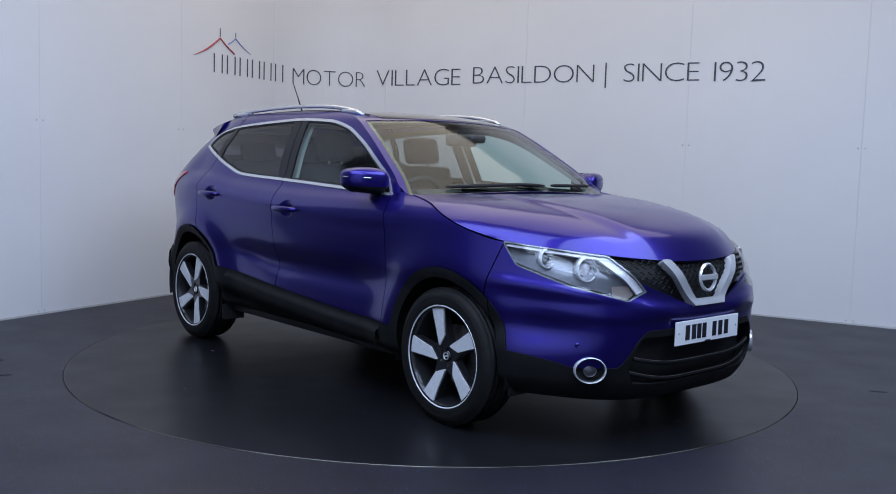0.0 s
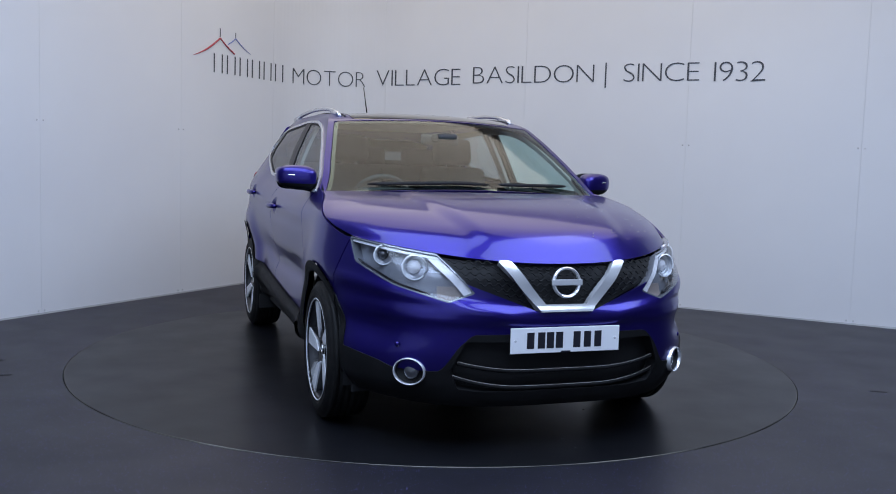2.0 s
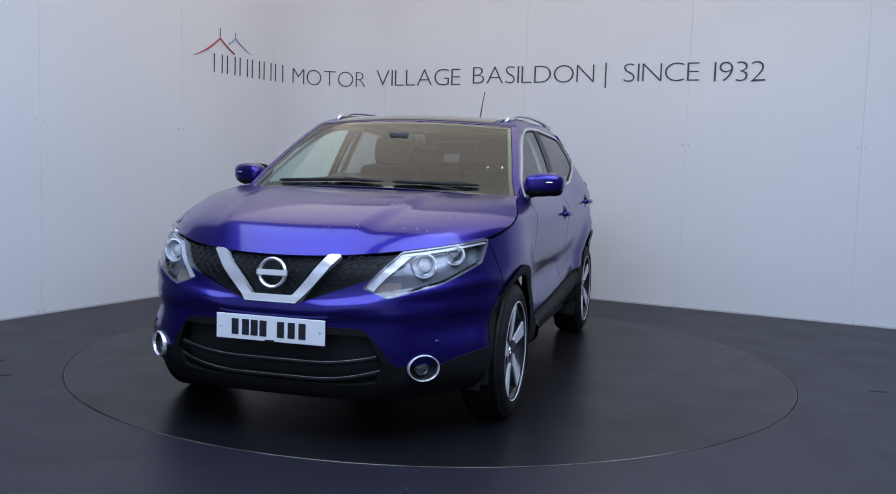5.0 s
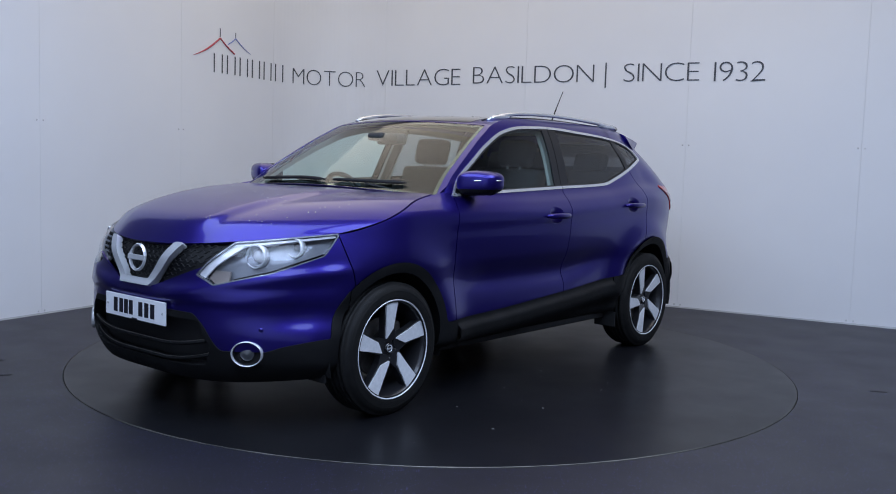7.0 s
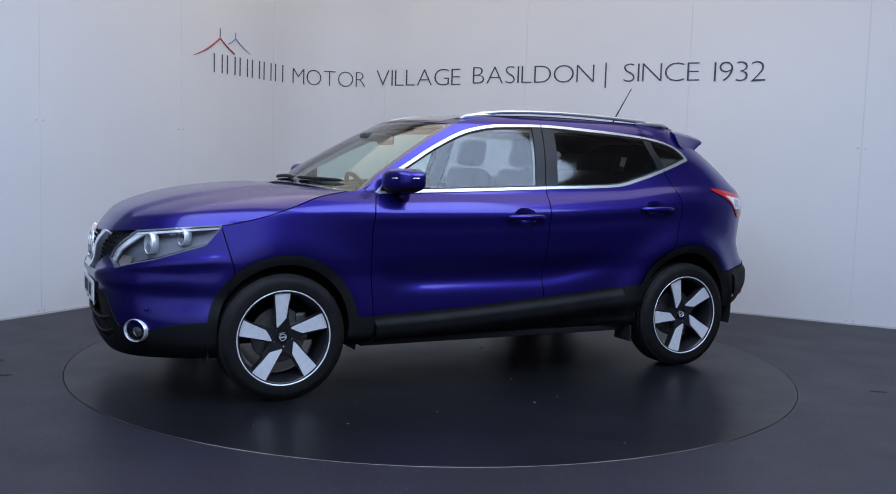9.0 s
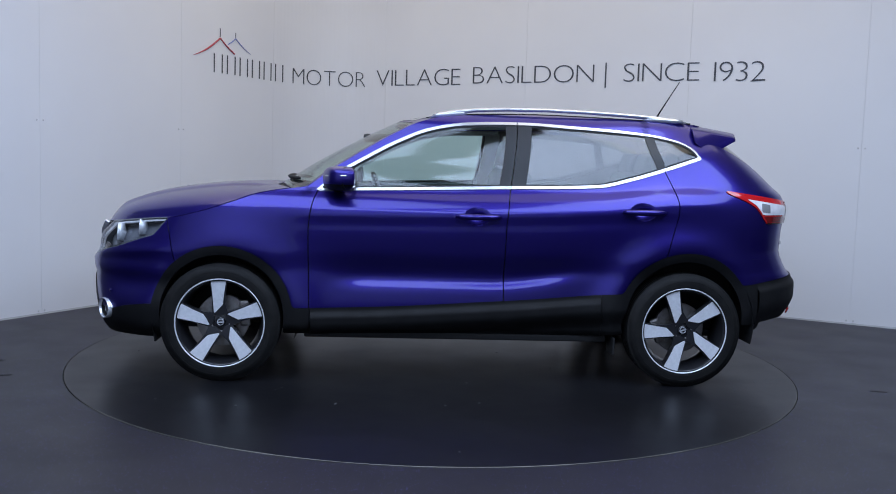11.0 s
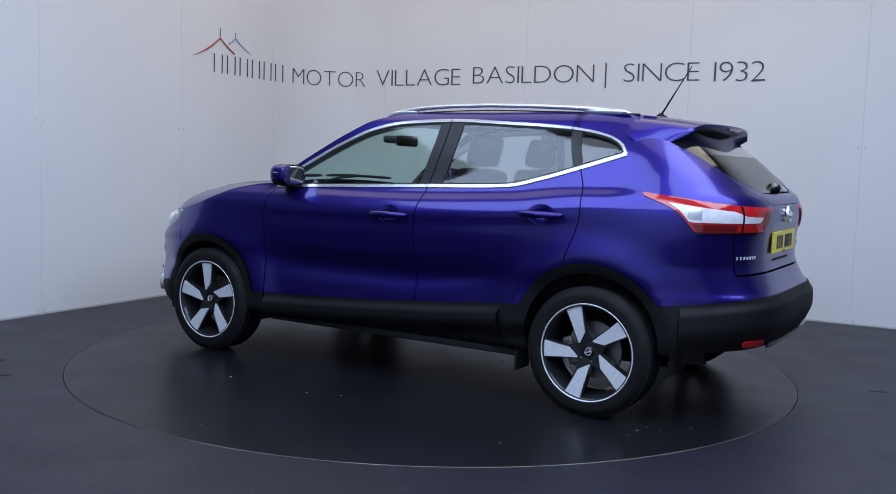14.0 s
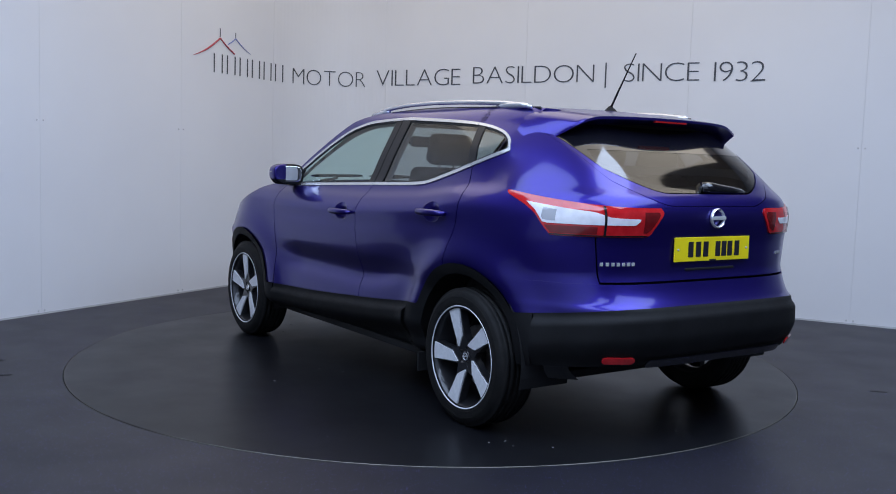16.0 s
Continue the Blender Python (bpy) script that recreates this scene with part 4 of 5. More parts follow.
    refl = np.where(sx < -1.9, np.minimum(np.minimum(sz - 0.418, 0.446 - sz), np.minimum(sy - 0.52, 0.65 - sy)), -1)
    panel("rear_reflector", SHELL, [refl], RED, lower_rear, side=side, offset=0.017, skirt=0.006)
    bm = bmesh.new()
    ring_at(bm, Vector((float(front_x(0.70, 0.475)) + 0.0005, 0.70 * side, 0.475)), d, [(0.011, 0.0), (0.010, 0.003), (0.0, 0.004)], 14)
    part("parking_sensor", bm, PAINT, front_bumper, smooth=True)

slot = np.where(sx < -1.9, np.minimum(np.minimum(sz - 0.398, 0.430 - sz), 0.46 - sy), -1)
panel("rear_valance", SHELL, [slot], GLOSSBLACK, lower_rear, both=True, offset=0.018, skirt=0.008)
# ---------------------------------------------------------------- nose: grille, V bar, badge, plate
grille = panel("grille", SHELL, [f_grille + 0.006], BLACK, car, both=True, offset=-0.035, skirt=0, label="black honeycomb grille")
bm = bmesh.new()
for k in range(9):
    z0 = 0.652 + 0.023 * k
    for sgn in (-1, 1):
        pts = []
        for j in range(0, 60):
            y = 0.012 + 0.0095 * j
            z = z0 + (0.0052 if (j // 2 + k) % 2 else -0.0052)
            if GLOW(y) + 0.006 < z < float(LIP(y)) - 0.006 and y < 0.40 + (z - 0.71) * 0.86:
                pts.append((float(front_x(y, z)) - 0.016, y * sgn, z))
            elif len(pts) > 1:
                tube_into(bm, pts, 0.0032, 4)
                pts = []
            else:
                pts = []
        if len(pts) > 1:
            tube_into(bm, pts, 0.0032, 4)
part("grille_mesh", bm, CLAD, grille)
vbar_out = np.where(sx > 1.6, sy, 9) - (0.132 + np.clip(sz - 0.640, 0, 1) * 0.86)
vbar_in = (0.106 + np.clip(sz - 0.672, 0, 1) * 0.83) - sy
f_v = np.minimum(np.minimum(-vbar_out, 0.842 - sz), sz - 0.628)
f_v = np.minimum(f_v, np.maximum(-vbar_in, 0.660 - sz))
panel("v_bar", SHELL, [np.where(sx > 1.6, f_v, -1)], CHROME, car, both=True, offset=0.016, skirt=0.035, label="polished chrome V-shaped grille bar")


def badge(name, centre, normal, r, root, material):
    """A plain ring crossed by a bar."""
    bm = bmesh.new()
    q = Vector(normal).to_track_quat("X", "Z").to_matrix().to_4x4()
    lathe_into(bm, [(r * 0.80, 0.0), (r * 0.82, 0.010), (r * 0.92, 0.014), (r, 0.008), (r, 0.0)], 40, "x")
    box_into(bm, 0.009, 0, 0, 0.014, r * 2.12, r * 0.40, 0.004)
    bmesh.ops.transform(bm, matrix=Matrix.Translation(centre) @ q, verts=bm.verts)
    return part(name, bm, material, root, "plain bright ring crossed by a bar", smooth=False)


badge("badge", (float(front_x(0, 0.757)) + 0.006, 0, 0.757), (1, 0, 0.12), 0.068, car, CHROME)
badge("badge", (float(rear_x(0, 1.04)) - 0.004, 0, 1.04), (-1, 0, 0.05), 0.046, tailgate, CHROME)


def number_plate(x, z, facing, tilt, material, label, root):
    m = Matrix.Translation((x, 0, z)) @ Matrix.Rotation(radians(tilt), 4, "Y") @ Matrix.Scale(facing, 4, (1, 0, 0))
    bm = box(0, 0, 0, 0.008, 0.520, 0.111, 0.003)
    bmesh.ops.transform(bm, matrix=m, verts=bm.verts)
    plate = part("number_plate", bm, material, root, label)
    for k, y in enumerate((-0.168, -0.117, -0.075, -0.032, 0.052, 0.103, 0.154)):
        bm = box(0.0045, y, 0, 0.002, 0.034, 0.070, 0.0008)
        bmesh.ops.transform(bm, matrix=m, verts=bm.verts)
        part("bar", bm, INK, plate)
    for y in (-0.238, 0.238):
        bm = bmesh.new()
        lathe_into(bm, [(0.006, 0.004), (0.005, 0.0065), (0.0, 0.007)], 10, "x")
        bmesh.ops.transform(bm, matrix=m @ Matrix.Translation((0, y, 0)), verts=bm.verts)
        part("screw", bm, SCREW, plate)
    bm = box(0.0045, 0.0, -0.052, 0.003, 0.045, 0.008, 0.001)
    bmesh.ops.transform(bm, matrix=m, verts=bm.verts)
    part("lower_tab", bm, INK, plate)


number_plate(2.110, 0.511, 1, 0, PLATEW, "white number plate with plain dark bars", car)
number_plate(-2.117, 0.898, -1, 0, PLATEY, "yellow number plate with plain dark bars", car)
# model lettering as plain bars, and the recess under the plate
for k in range(7):
    y = 0.63 - 0.024 * k
    part("letter_bar", box(float(rear_x(y, 0.84)) - 0.002, y, 0.838, 0.006, 0.016, 0.016, 0.002), CHROME, tailgate)
for k in range(3):
    y = -0.52 - 0.022 * k
    part("letter_bar", box(float(rear_x(y, 0.86)) - 0.002, y, 0.862, 0.006, 0.014, 0.016, 0.002), SATIN, tailgate)
part("release_slot", box(-2.104, 0, 0.806, 0.012, 0.34, 0.012, 0.004), BLACK, tailgate)

# ---------------------------------------------------------------- spoiler, aerial, rails, wipers
def spoiler():
    bm = bmesh.new()
    us, ys = [k / 14 for k in range(15)], [j / 16 - 1 for j in range(33)]
    top, low = [], []
    for u in us:
        rt, rl = [], []
        for e in ys:
            w = 0.620 - 0.062 * u
            y = e * w
            x0, x1 = -1.50 + 0.03 * e * e, -1.832 + 0.075 * e * e
            x = x0 + (x1 - x0) * u
            z = float(roof_z(-1.45, y)) - 0.006 - 0.030 * u - 0.012 * u * u - 0.034 * (max(0, abs(e) - 0.72) / 0.28) ** 2
            th = 0.012 + 0.082 * ((u / 0.42) ** 0.85 if u < 0.42 else 1 - (u - 0.42) / 0.58)
            th += 0.055 * (1 - u) * max(0.0, (abs(e) - 0.7) / 0.3) ** 2
            rt.append(bm.verts.new((x, y, z)))
            rl.append(bm.verts.new((x, y * (1.0 + 0.10 * th / 0.09 * (1 - u) * abs(e) ** 8), z - th)))
        top.append(rt)
        low.append(rl)
    for a in range(14):
        for j in range(32):
            bm.faces.new((top[a][j], top[a][j + 1], top[a + 1][j + 1], top[a + 1][j]))
            bm.faces.new((low[a][j], low[a + 1][j], low[a + 1][j + 1], low[a][j + 1]))
        for j in (0, 32):
            bm.faces.new((top[a][j], low[a][j], low[a + 1][j], top[a + 1][j]))
    for a in (0, 14):
        for j in range(32):
            bm.faces.new((top[a][j], low[a][j], low[a][j + 1], top[a][j + 1]))
    sp = part("spoiler", bm, PAINT, tailgate, "painted roof spoiler", smooth=True)
    sp.data.set_sharp_from_angle(angle=radians(70))
    part("brake_light", box(-1.819, 0, 1.484, 0.02, 0.22, 0.012, 0.004), RED, sp)
    bm = bmesh.new()
    vs = []
    for y in [0.56 * (j / 10 - 1) for j in range(21)]:
        a = bm.verts.new((-1.60, y, 1.440))
        b = bm.verts.new((-1.75 + 0.2 * y * y, y * 0.95, 1.464))
        c = bm.verts.new((-1.71 + 0.2 * y * y, y * 0.95, 1.440))
        vs.append((a, b, c))
    for p, q in zip(vs, vs[1:]):
        bm.faces.new((p[0], p[1], q[1], q[0]))
        bm.faces.new((p[1], p[2], q[2], q[1]))
    part("spoiler_lining", bm, BLACK, sp)


spoiler()
bm = bmesh.new()
ring = lathe_into(bm, [(0.030, 0.0), (0.024, 0.010), (0.012, 0.022), (0.006, 0.030), (0.0, 0.032)], 16, "z")
bmesh.ops.transform(bm, matrix=Matrix.Translation((-1.405, 0, 1.548)) @ Matrix.Diagonal((1.5, 0.8, 1.0, 1)), verts=bm.verts)
aerial = part("aerial", bm, CLAD, car, "black roof aerial", smooth=True)
part("rod", tube([(-1.41, 0, 1.570), (-1.462, 0, 1.658), (-1.515, 0, 1.745), (-1.570, 0, 1.835)], [0.006, 0.005, 0.0035, 0.003], 8), CLAD, aerial, smooth=True)
for side, _ in SIDES:
    xs = [0.10, 0.05, -0.05, -0.18, -0.35, -0.6, -0.85, -1.08, -1.25, -1.36, -1.44]
    hs = [0.002, 0.011, 0.021, 0.028, 0.031, 0.031, 0.030, 0.027, 0.020, 0.011, 0.003]
    pts = []
    for x, hgt in zip(xs, hs):
        y = 0.572 - 0.02 * abs(x + 0.65) ** 2
        pts.append((x, side * y, float(roof_z(x, y)) + hgt))
    rail = part("roof_rail", tube(pts, [0.010, 0.014, 0.015, 0.015, 0.014, 0.014, 0.014, 0.015, 0.016, 0.015, 0.010], 10, 0.85), SATIN, car, "satin silver roof rail", smooth=True)
    for x0, x1 in ((0.08, -0.12), (-1.18, -1.42)):
        mid = [(x0 + (x1 - x0) * k / 6) for k in range(7)]
        part("rail_foot", tube([(x, side * 0.566, float(roof_z(x, 0.566)) + 0.010) for x in mid], [0.010, 0.016, 0.018, 0.018, 0.018, 0.016, 0.010], 8), SATIN, rail, smooth=True)
    part("roof_ditch", tube([(x, side * 0.535, float(roof_z(x, 0.535)) + 0.001) for x in [0.12 - 1.6 * k / 20 for k in range(21)]], 0.006, 6), BLACK, car)


def wiper(pts, name, root):
    blade = part(name, tube(pts, [0.006] + [0.011] * (len(pts) - 2) + [0.005], 6), BLACK, root, smooth=True)
    return blade


def on_screen(x, y, d=0.015):
    return (x, y, float(roof_z(x, y)) + d)


w1 = wiper([on_screen(0.945 - 0.32 * yy * yy + 0.012 + 0.05 * abs(yy + 0.1), yy) for yy in [-0.58 + 0.66 * k / 10 for k in range(11)]], "wiper", car)
w2 = wiper([on_screen(0.955 - 0.32 * yy * yy + 0.008, yy) for yy in [0.14 + 0.46 * k / 10 for k in range(11)]], "wiper", car)
part("arm", tube([(0.97, 0.10, 1.098), (0.945, -0.02, 1.130), (0.925, -0.20, 1.142)], 0.009, 6), BLACK, w1)
part("arm", tube([(0.86, 0.60, 1.085), (0.90, 0.48, 1.112), (0.92, 0.36, 1.128)], 0.009, 6), BLACK, w2)
bm = bmesh.new()
tube_into(bm, [(float(rear_x(y, 1.19)) - 0.02, y, 1.175 + 0.02 * (y + 0.02) / 0.3) for y in (0.02, -0.03, -0.10, -0.18, -0.26, -0.30)], [0.030, 0.036, 0.030, 0.026, 0.020, 0.008], 10, 0.9)
part("rear_wiper", bm, GLOSSBLACK, tailgate, "black rear wiper", smooth=True)

# ---------------------------------------------------------------- door mirrors
def superball(cx, cy, cz, ax, ay, az, e, n=28, m=16):
    bm = bmesh.new()
    pw = lambda t: math.copysign(abs(t) ** e, t)
    rows = []
    for i in range(1, m):
        b = math.pi * (i / m - 0.5)
        rows.append([bm.verts.new((cx + ax * pw(math.cos(b)) * pw(math.cos(2 * math.pi * k / n)), cy + ay * pw(math.cos(b)) * pw(math.sin(2 * math.pi * k / n)), cz + az * pw(math.sin(b)))) for k in range(n)])
    for a, b in zip(rows, rows[1:]):
        for k in range(n):
            bm.faces.new((a[k], a[(k + 1) % n], b[(k + 1) % n], b[k]))
    bm.faces.new(rows[0])
    bm.faces.new(rows[-1])
    return bm


for side, _ in SIDES:
    def mirror_shape(bm):
        for v in bm.verts:
            dx, dy, dz = v.co.x - 0.60, v.co.y - 0.915, v.co.z - 1.156
            if dx < -0.045:
                dx = -0.045 + (dx + 0.045) * 0.15
            dz *= 1 - 0.9 * max(0, dy) * 1.6
            dx -= dy * 0.35
            dz += 0.05 * dy
            v.co = Vector((0.60 + dx, side * (0.915 + dy), 1.156 + dz))
    bm = superball(0.60, 0.915, 1.156, 0.085, 0.105, 0.066, 0.62)
    mirror_shape(bm)
    bmesh.ops.bisect_plane(bm, geom=bm.verts[:] + bm.edges[:] + bm.faces[:], plane_co=(0, 0, 1.122), plane_no=(0, 0, 1), clear_inner=True)
    shell = part("door_mirror", bm, PAINT, car, "violet-blue door mirror", smooth=True)
    bm = superball(0.60, 0.915, 1.154, 0.083, 0.103, 0.068, 0.62)
    mirror_shape(bm)
    bmesh.ops.bisect_plane(bm, geom=bm.verts[:] + bm.edges[:] + bm.faces[:], plane_co=(0, 0, 1.1215), plane_no=(0, 0, 1), clear_outer=True)
    part("underside", bm, CLAD, shell, smooth=True)
    bm = superball(0.0, 0.0, 0.0, 0.010, 0.103, 0.066, 0.55)
    bmesh.ops.transform(bm, matrix=pose(0.553, side * 0.917, 1.154, 0, 0, -side * 19), verts=bm.verts)
    part("bezel", bm, CLAD, shell, smooth=True)
    bm = superball(0.0, 0.0, 0.0, 0.004, 0.088, 0.052, 0.5)
    bmesh.ops.transform(bm, matrix=pose(0.543, side * 0.917, 1.156, 0, 0, -side * 19), verts=bm.verts)
    part("mirror_glass", bm, MIRRORGLASS, shell, smooth=True)
    part("arm", tube([(0.64, side * 0.785, 1.078), (0.62, side * 0.83, 1.090), (0.60, side * 0.88, 1.103)], [0.03, 0.026, 0.028], 10, 0.6), CLAD, shell, smooth=True)
    pts = [(0.60 + 0.088 * math.cos(a) - 0.105 * 0.35 * math.sin(a), side * (0.915 + 0.107 * math.sin(a)), 1.166 + 0.004 * math.sin(a)) for a in [math.pi * (0.05 + 0.45 * k / 10) for k in range(11)]]
    part("indicator_line", tube(pts, 0.0035, 6), SATIN, shell)

# ---------------------------------------------------------------- wheels
def wheel(x, y, side, turn):
    root = new("wheel")
    root.parent = car
    root.matrix_local = pose(x, side * y, HUBZ, 0, turn, 0 if side > 0 else 180)
    R = 0.332
    prof = [(0.236, 0.048), (0.254, 0.052), (0.278, 0.054), (0.300, 0.051), (0.316, 0.041), (0.326, 0.028)]
    for t0 in (0.030, -0.002, -0.034, -0.066, -0.098):
        prof += [(R, t0), (R, t0 - 0.022), (R - 0.006, t0 - 0.024), (R - 0.006, t0 - 0.030)]
    prof += [(R - 0.004, -0.13), (0.318, -0.150), (0.28, -0.162), (0.236, -0.145)]
    tyre = part("tyre", lathe(prof, 72), RUBBER, root, smooth=True)
    bm = bmesh.new()
    for r in (0.262, 0.290):
        lathe_into(bm, [(r - 0.002, 0.0510), (r, 0.0548), (r + 0.002, 0.0515)], 60)
    part("sidewall_ring", bm, RUBBER, tyre, smooth=True)
    rim = part("rim", lathe([(0.244, 0.044), (0.240, 0.046), (0.234, 0.040), (0.226, 0.020), (0.215, -0.02), (0.205, -0.08), (0.215, -0.14), (0.236, -0.145)], 60), DARKALLOY, root, "dark and machined five-spoke alloy wheel", smooth=True)
    part("rim_lip", lathe([(0.2500, 0.038), (0.2500, 0.050), (0.2465, 0.053), (0.2420, 0.050), (0.239, 0.040)], 72), ALLOY, rim, "bright machined rim lip", smooth=False)
    for k in range(5):
        a = math.pi / 2 + 2 * math.pi * k / 5
        c, s = math.cos(a), math.sin(a)

        def place(u, r, d):
            # u runs along the circle towards the rear of a left-hand wheel
            dish = 0.042 - 0.018 * (1 - min(1, r / 0.235)) ** 1.2
            return Vector((r * c + u * s, dish - d, r * s - u * c))
        bm = bmesh.new()
        prism_into(bm, [(-v, u) for u, v in ((0.236, 0.054), (0.236, -0.031), (0.150, -0.029), (0.062, -0.030), (0.056, -0.026), (0.075, -0.004), (0.100, 0.022), (0.165, 0.036))], place, 0.012)
        part("spoke_face", bm, ALLOY, rim, "machined silver spoke face")
        bm = bmesh.new()
        prism_into(bm, [(-v, u) for u, v in ((0.238, 0.060), (0.238, -0.038), (0.150, -0.035), (0.045, -0.040), (0.035, 0.0), (0.05, 0.045), (0.100, 0.036), (0.165, 0.044))], lambda u, r, d: place(u, r, d + 0.007), 0.04)
        part("spoke", bm, DARKALLOY, rim)
        bm = bmesh.new()
        lathe_into(bm, [(0.0, 0.006), (0.008, 0.004), (0.009, -0.012)], 8)
        bmesh.ops.transform(bm, matrix=Matrix.Translation((0.054 * math.cos(a + 0.6), 0.012, 0.054 * math.sin(a + 0.6))), verts=bm.verts)
        part("wheel_nut", bm, STEEL, rim)
    part("hub", lathe([(0.0, 0.012), (0.050, 0.011), (0.068, 0.004), (0.072, -0.05), (0.0, -0.05)], 36), DARKALLOY, rim, smooth=True)
    cap = part("centre_cap", lathe([(0.0, 0.021), (0.022, 0.020), (0.028, 0.016), (0.029, 0.0)], 28), GLOSSBLACK, rim, smooth=True)
    bm = bmesh.new()
    lathe_into(bm, [(0.014, 0.021), (0.0155, 0.0235), (0.018, 0.0235), (0.0195, 0.019)], 28)
    box_into(bm, 0, 0.0215, 0, 0.040, 0.003, 0.008)
    part("cap_emblem", bm, CHROME, cap)
    part("brake_disc", lathe([(0.06, -0.06), (0.145, -0.06), (0.148, -0.064), (0.148, -0.082), (0.06, -0.082)], 40), STEEL, root, "brake disc", smooth=False)
    bm = box(-0.125 if x > 0 else 0.125, -0.07, 0.03, 0.06, 0.05, 0.15, 0.015)
    part("brake_caliper", bm, STEEL, root)
    return root


wheel(FX, 0.866, 1, 5)
wheel(RX, 0.850, 1, 22)
wheel(FX, 0.866, -1, 14)
wheel(RX, 0.848, -1, -20)
for cx, cz, r in ((1.235, 0.335, 0.40), (-1.39, 0.36, 0.42)):
    for s in (1, -1):
        bm = bmesh.new()
        rings = lathe_into(bm, [(r, s * 0.868), (r, s * 0.58), (0.02, s * 0.575)], 30, "y", -0.25, math.pi + 0.25)
        bmesh.ops.transform(bm, matrix=Matrix.Translation((cx, 0, cz)), verts=bm.verts)
        part("arch_liner", bm, BLACK, car)

# rain drops left on the bonnet and roof
def droplets(grid, count, keep, seed):
    rng = random.Random(seed)
    bm = bmesh.new()
    P, N = grid
    made = 0
    while made < count:
        i, j = rng.randrange(P.shape[0]), rng.randrange(P.shape[1])
        p, n, s = P[i, j].copy(), N[i, j].copy(), rng.choice((-1, 1))
        p[:2] += (rng.uniform(-0.012, 0.012), rng.uniform(-0.006, 0.006))
        if not keep(p, s):
            continue
        made += 1
        p[1], n[1] = p[1] * s, n[1] * s
        r = rng.uniform(0.0018, 0.0045)
        m = Matrix.Translation(p) @ Vector(n).to_track_quat("Z", "Y").to_matrix().to_4x4() @ Matrix.Diagonal((r, r, r * 0.55, 1))
        vs0 = len(bm.verts)
        lathe_into(bm, [(1.0, -0.1), (0.85, 0.55), (0.45, 0.9), (0.05, 1.0)], 7, "z")
        bm.verts.ensure_lookup_table()
        bmesh.ops.transform(bm, matrix=m, verts=bm.verts[vs0:])
    return bm


drops = part("water_droplets", droplets(HOOD, 150, lambda p, s: p[2] > 0.94 and (s > 0 or p[0] < 1.3) and p[1] < 0.74, 3), DROPLET, part_hood, "small rain drops", smooth=True)
drops["kind"] = "stuff"
drops = part("water_droplets", droplets(ROOF, 110, lambda p, s: p[0] < -1.0 and p[0] > -1.5 and p[1] < 0.5, 4), DROPLET, car, "small rain drops", smooth=True)
drops["kind"] = "stuff"

# ---------------------------------------------------------------- underside
bm = bmesh.new()
box_into(bm, 0.05, 0, 0.265, 3.5, 1.14, 0.04, 0.01)
box_into(bm, -0.08, 0, 0.262, 1.75, 1.62, 0.04, 0.01)
box_into(bm, -1.88, 0, 0.45, 0.38, 1.20, 0.06, 0.02)
part("underbody", bm, BLACK, car)
part("sump_guard", box(1.15, 0, 0.235, 0.7, 0.7, 0.05, 0.02), BLACK, car)
for s in (1, -1):
    part("mud_flap", box(-0.985, s * 0.80, 0.23, 0.012, 0.16, 0.10, 0.004), BLACK, car)
    part("mud_flap", box(1.625, s * 0.76, 0.225, 0.012, 0.14, 0.04, 0.004), BLACK, car)
    part("suspension_arm", tube([(RX, s * 0.30, 0.24), (RX, s * 0.66, 0.27)], 0.035, 8), BLACK, car)
    part("suspension_arm", tube([(FX, s * 0.30, 0.24), (FX, s * 0.66, 0.27)], 0.035, 8), BLACK, car)

# ---------------------------------------------------------------- cabin
def seat(x, y):
    root = new("seat")
    root.parent = car
    root.matrix_local = pose(x, y, 0)
    bm = box(0.0, 0, 0.60, 0.50, 0.50, 0.16, 0.05, seg=3)
    part("cushion", bm, CLOTH, root, smooth=True)
    bm = bmesh.new()
    box_into(bm, 0, 0, 0.33, 0.13, 0.46, 0.64, 0.05, seg=3)
    for s in (1, -1):
        box_into(bm, 0.04, s * 0.21, 0.28, 0.14, 0.09, 0.46, 0.035, seg=3)
    bmesh.ops.transform(bm, matrix=pose(-0.26, 0, 0.60, 0, -17, 0), verts=bm.verts)
    part("backrest", bm, CLOTH, root, smooth=True)
    bm = box(0, 0, 0.76, 0.10, 0.27, 0.18, 0.045, seg=3)
    bmesh.ops.transform(bm, matrix=pose(-0.26, 0, 0.60, 0, -15, 0), verts=bm.verts)
    part("headrest", bm, CLOTH, root, smooth=True)
    for s in (0.05, -0.05):
        bm = tube([(0, s, 0.6), (0, s, 0.72)], 0.008, 6)
        bmesh.ops.transform(bm, matrix=pose(-0.26, 0, 0.60, 0, -15, 0), verts=bm.verts)
        part("headrest_post", bm, CHROME, root)
    return root


for y in (0.37, -0.37):
    seat(-0.02, y)
bench = new("rear_bench")
bench.parent = car
part("cushion", box(-0.92, 0, 0.62, 0.48, 1.28, 0.16, 0.05, seg=3), CLOTH, bench, smooth=True)
bm = box(0, 0, 0.32, 0.14, 1.28, 0.60, 0.05, seg=3)
bmesh.ops.transform(bm, matrix=pose(-1.16, 0, 0.64, 0, -20, 0), verts=bm.verts)
part("backrest", bm, CLOTH, bench, smooth=True)
for y in (0.40, 0.0, -0.40):
    bm = box(0, y, 0.68, 0.09, 0.26, 0.15, 0.04, seg=3)
    bmesh.ops.transform(bm, matrix=pose(-1.16, 0, 0.64, 0, -18, 0), verts=bm.verts)
    part("headrest", bm, CLOTH, bench, smooth=True)
bm = bmesh.new()
rows = []
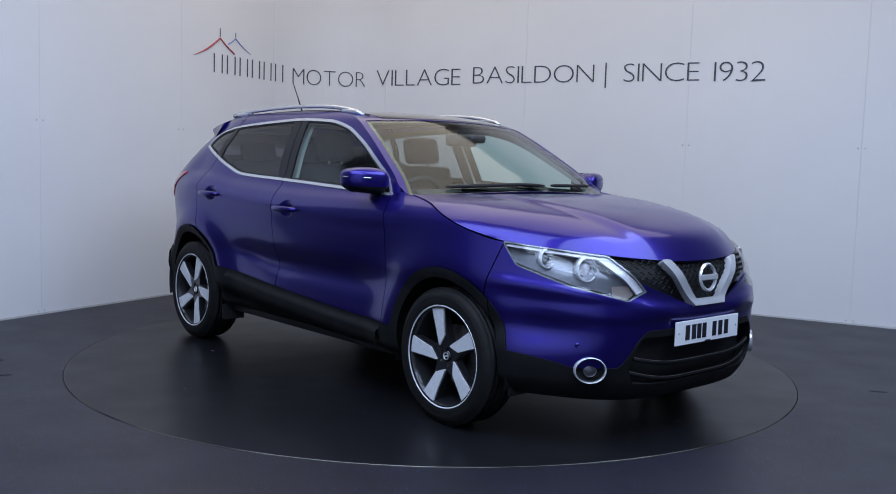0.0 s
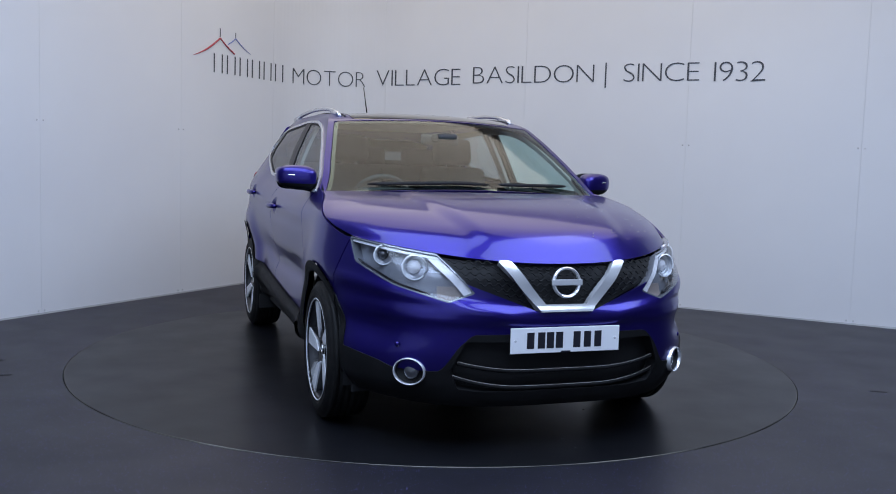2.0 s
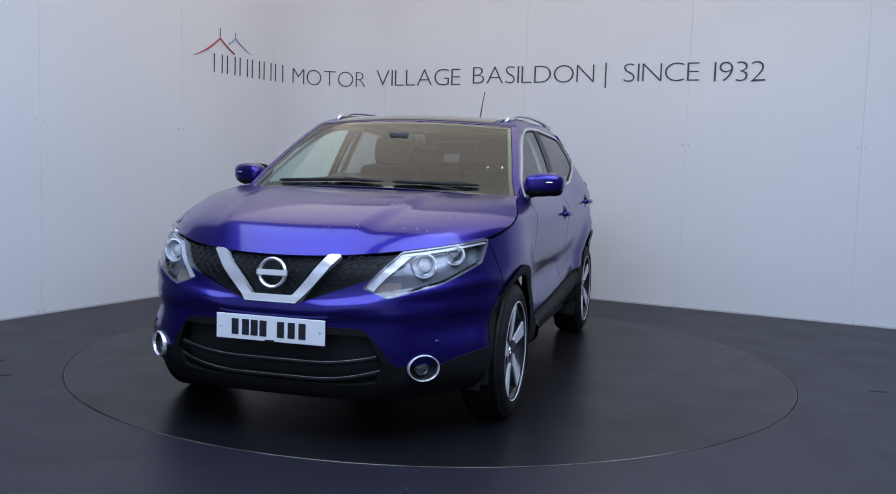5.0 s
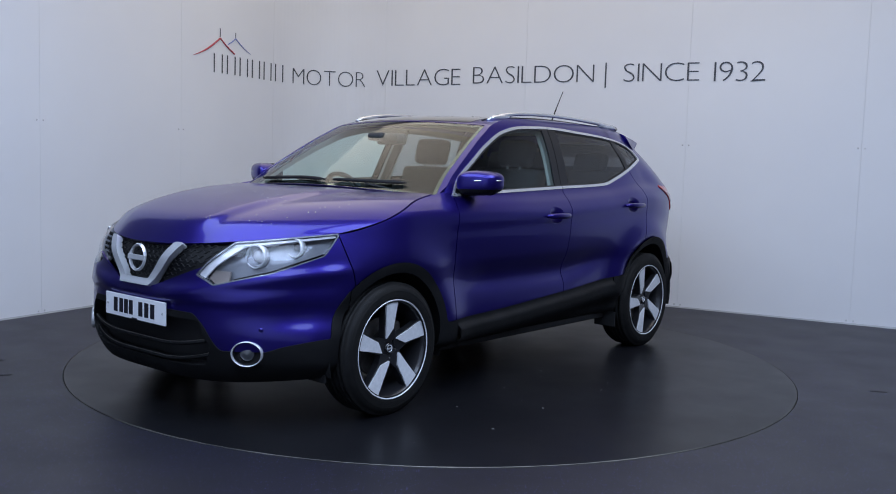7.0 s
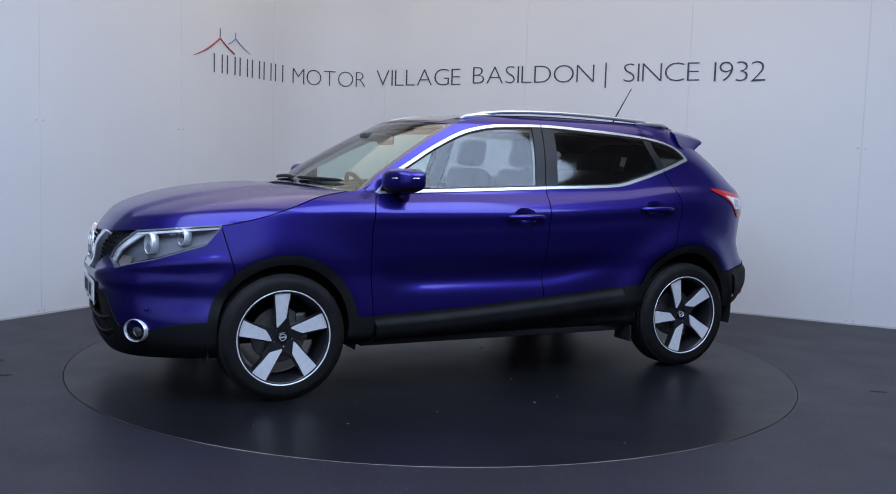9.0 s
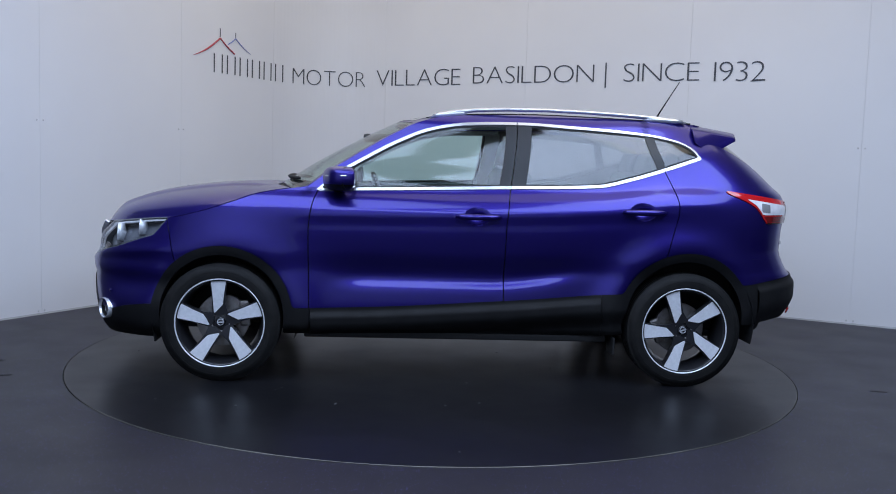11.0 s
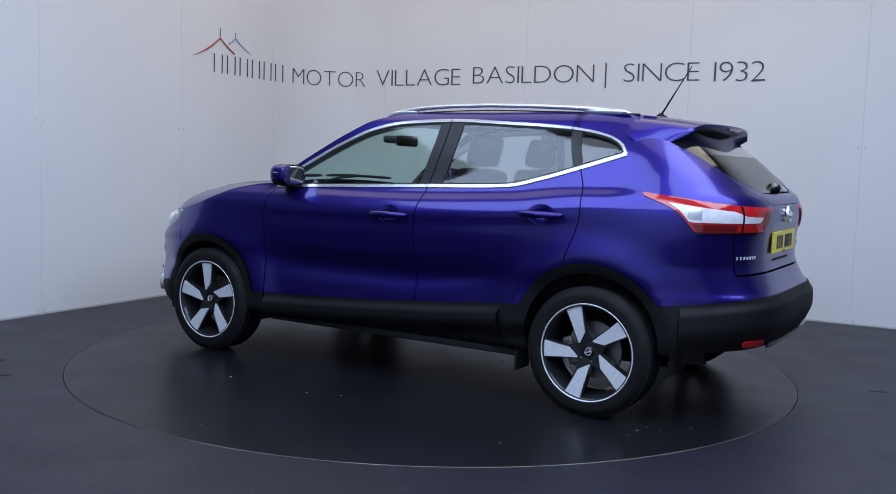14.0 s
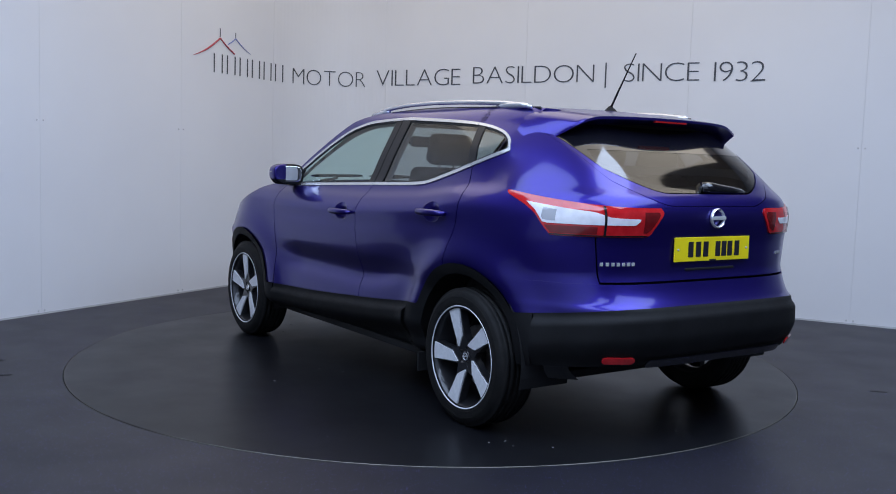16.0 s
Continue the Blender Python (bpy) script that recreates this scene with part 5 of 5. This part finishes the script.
for k in range(13):
    y = 0.70 * (k / 6 - 1)
    fx = 0.93 - 0.28 * y * y
    rows.append([bm.verts.new(p) for p in ((fx, y, 1.045), (0.70, y, 1.075), (0.52, y, 1.06), (0.44, y, 1.00), (0.46, y, 0.80), (0.60, y, 0.60), (0.9, y, 0.5))])
for a, b in zip(rows, rows[1:]):
    for k in range(6):
        bm.faces.new((a[k], b[k], b[k + 1], a[k + 1]))
part("dashboard", bm, TRIM, car, smooth=True)
part("binnacle", box(0.52, -0.37, 1.075, 0.16, 0.34, 0.06, 0.025), TRIM, car, smooth=True)
part("centre_console", box(0.10, 0, 0.62, 0.9, 0.22, 0.28, 0.03), TRIM, car)
bm = bmesh.new()
lathe_into(bm, [(0.185 + 0.016 * math.cos(a), 0.016 * math.sin(a)) for a in [2 * math.pi * k / 8 for k in range(9)]], 32, "x")
box_into(bm, 0.015, 0, 0, 0.05, 0.16, 0.12, 0.03)
box_into(bm, 0.01, 0, 0, 0.02, 0.36, 0.04, 0.008)
box_into(bm, 0.01, 0, -0.09, 0.02, 0.05, 0.18, 0.008)
bmesh.ops.transform(bm, matrix=pose(0.36, -0.37, 1.0, 0, 25, 0), verts=bm.verts)
part("steering_wheel", bm, TRIM, car, smooth=True)
im = part("interior_mirror", box(0.34, 0, 1.395, 0.03, 0.24, 0.07, 0.02), TRIM, car, smooth=True)
part("sensor_housing", box(0.42, 0, 1.405, 0.16, 0.12, 0.05, 0.02, pose(0, 0, 0)), TRIM, im, smooth=True)
part("parcel_shelf", box(-1.55, 0, 1.06, 0.55, 1.10, 0.03, 0.01), TRIM, car)
part("boot_lining", box(-1.75, 0, 0.75, 0.4, 1.0, 0.5, 0.05), TRIM, car)


# ---------------------------------------------------------------- what moves
TURN = [(0.0, -48.95), (0.5, -53.45), (1.0, -59.45), (1.5, -65.1), (2.0, -71.18), (2.5, -76.95), (3.0, -83.12), (3.5, -88.86), (4.0, -94.95),
        (6.5, -124.5), (7.0, -130.55), (7.5, -136.25), (8.0, -142.4), (8.5, -148.12), (9.0, -154.25),
        (11.5, -182.6), (12.0, -188.75), (12.5, -194.5), (13.0, -200.65), (13.5, -206.38), (14.0, -212.4), (14.5, -218.05), (15.0, -224.1), (15.5, -229.9), (16.0, -236.0)]


def motions():
    walk(table, [(t, pose(0, 0, 0, 0, 0, a)) for t, a in TURN])
    walk(car, [(t, pose(0, 0, 0, 0, 0, a) @ pose(-0.012, -0.111, 0.002)) for t, a in TURN])


motions()
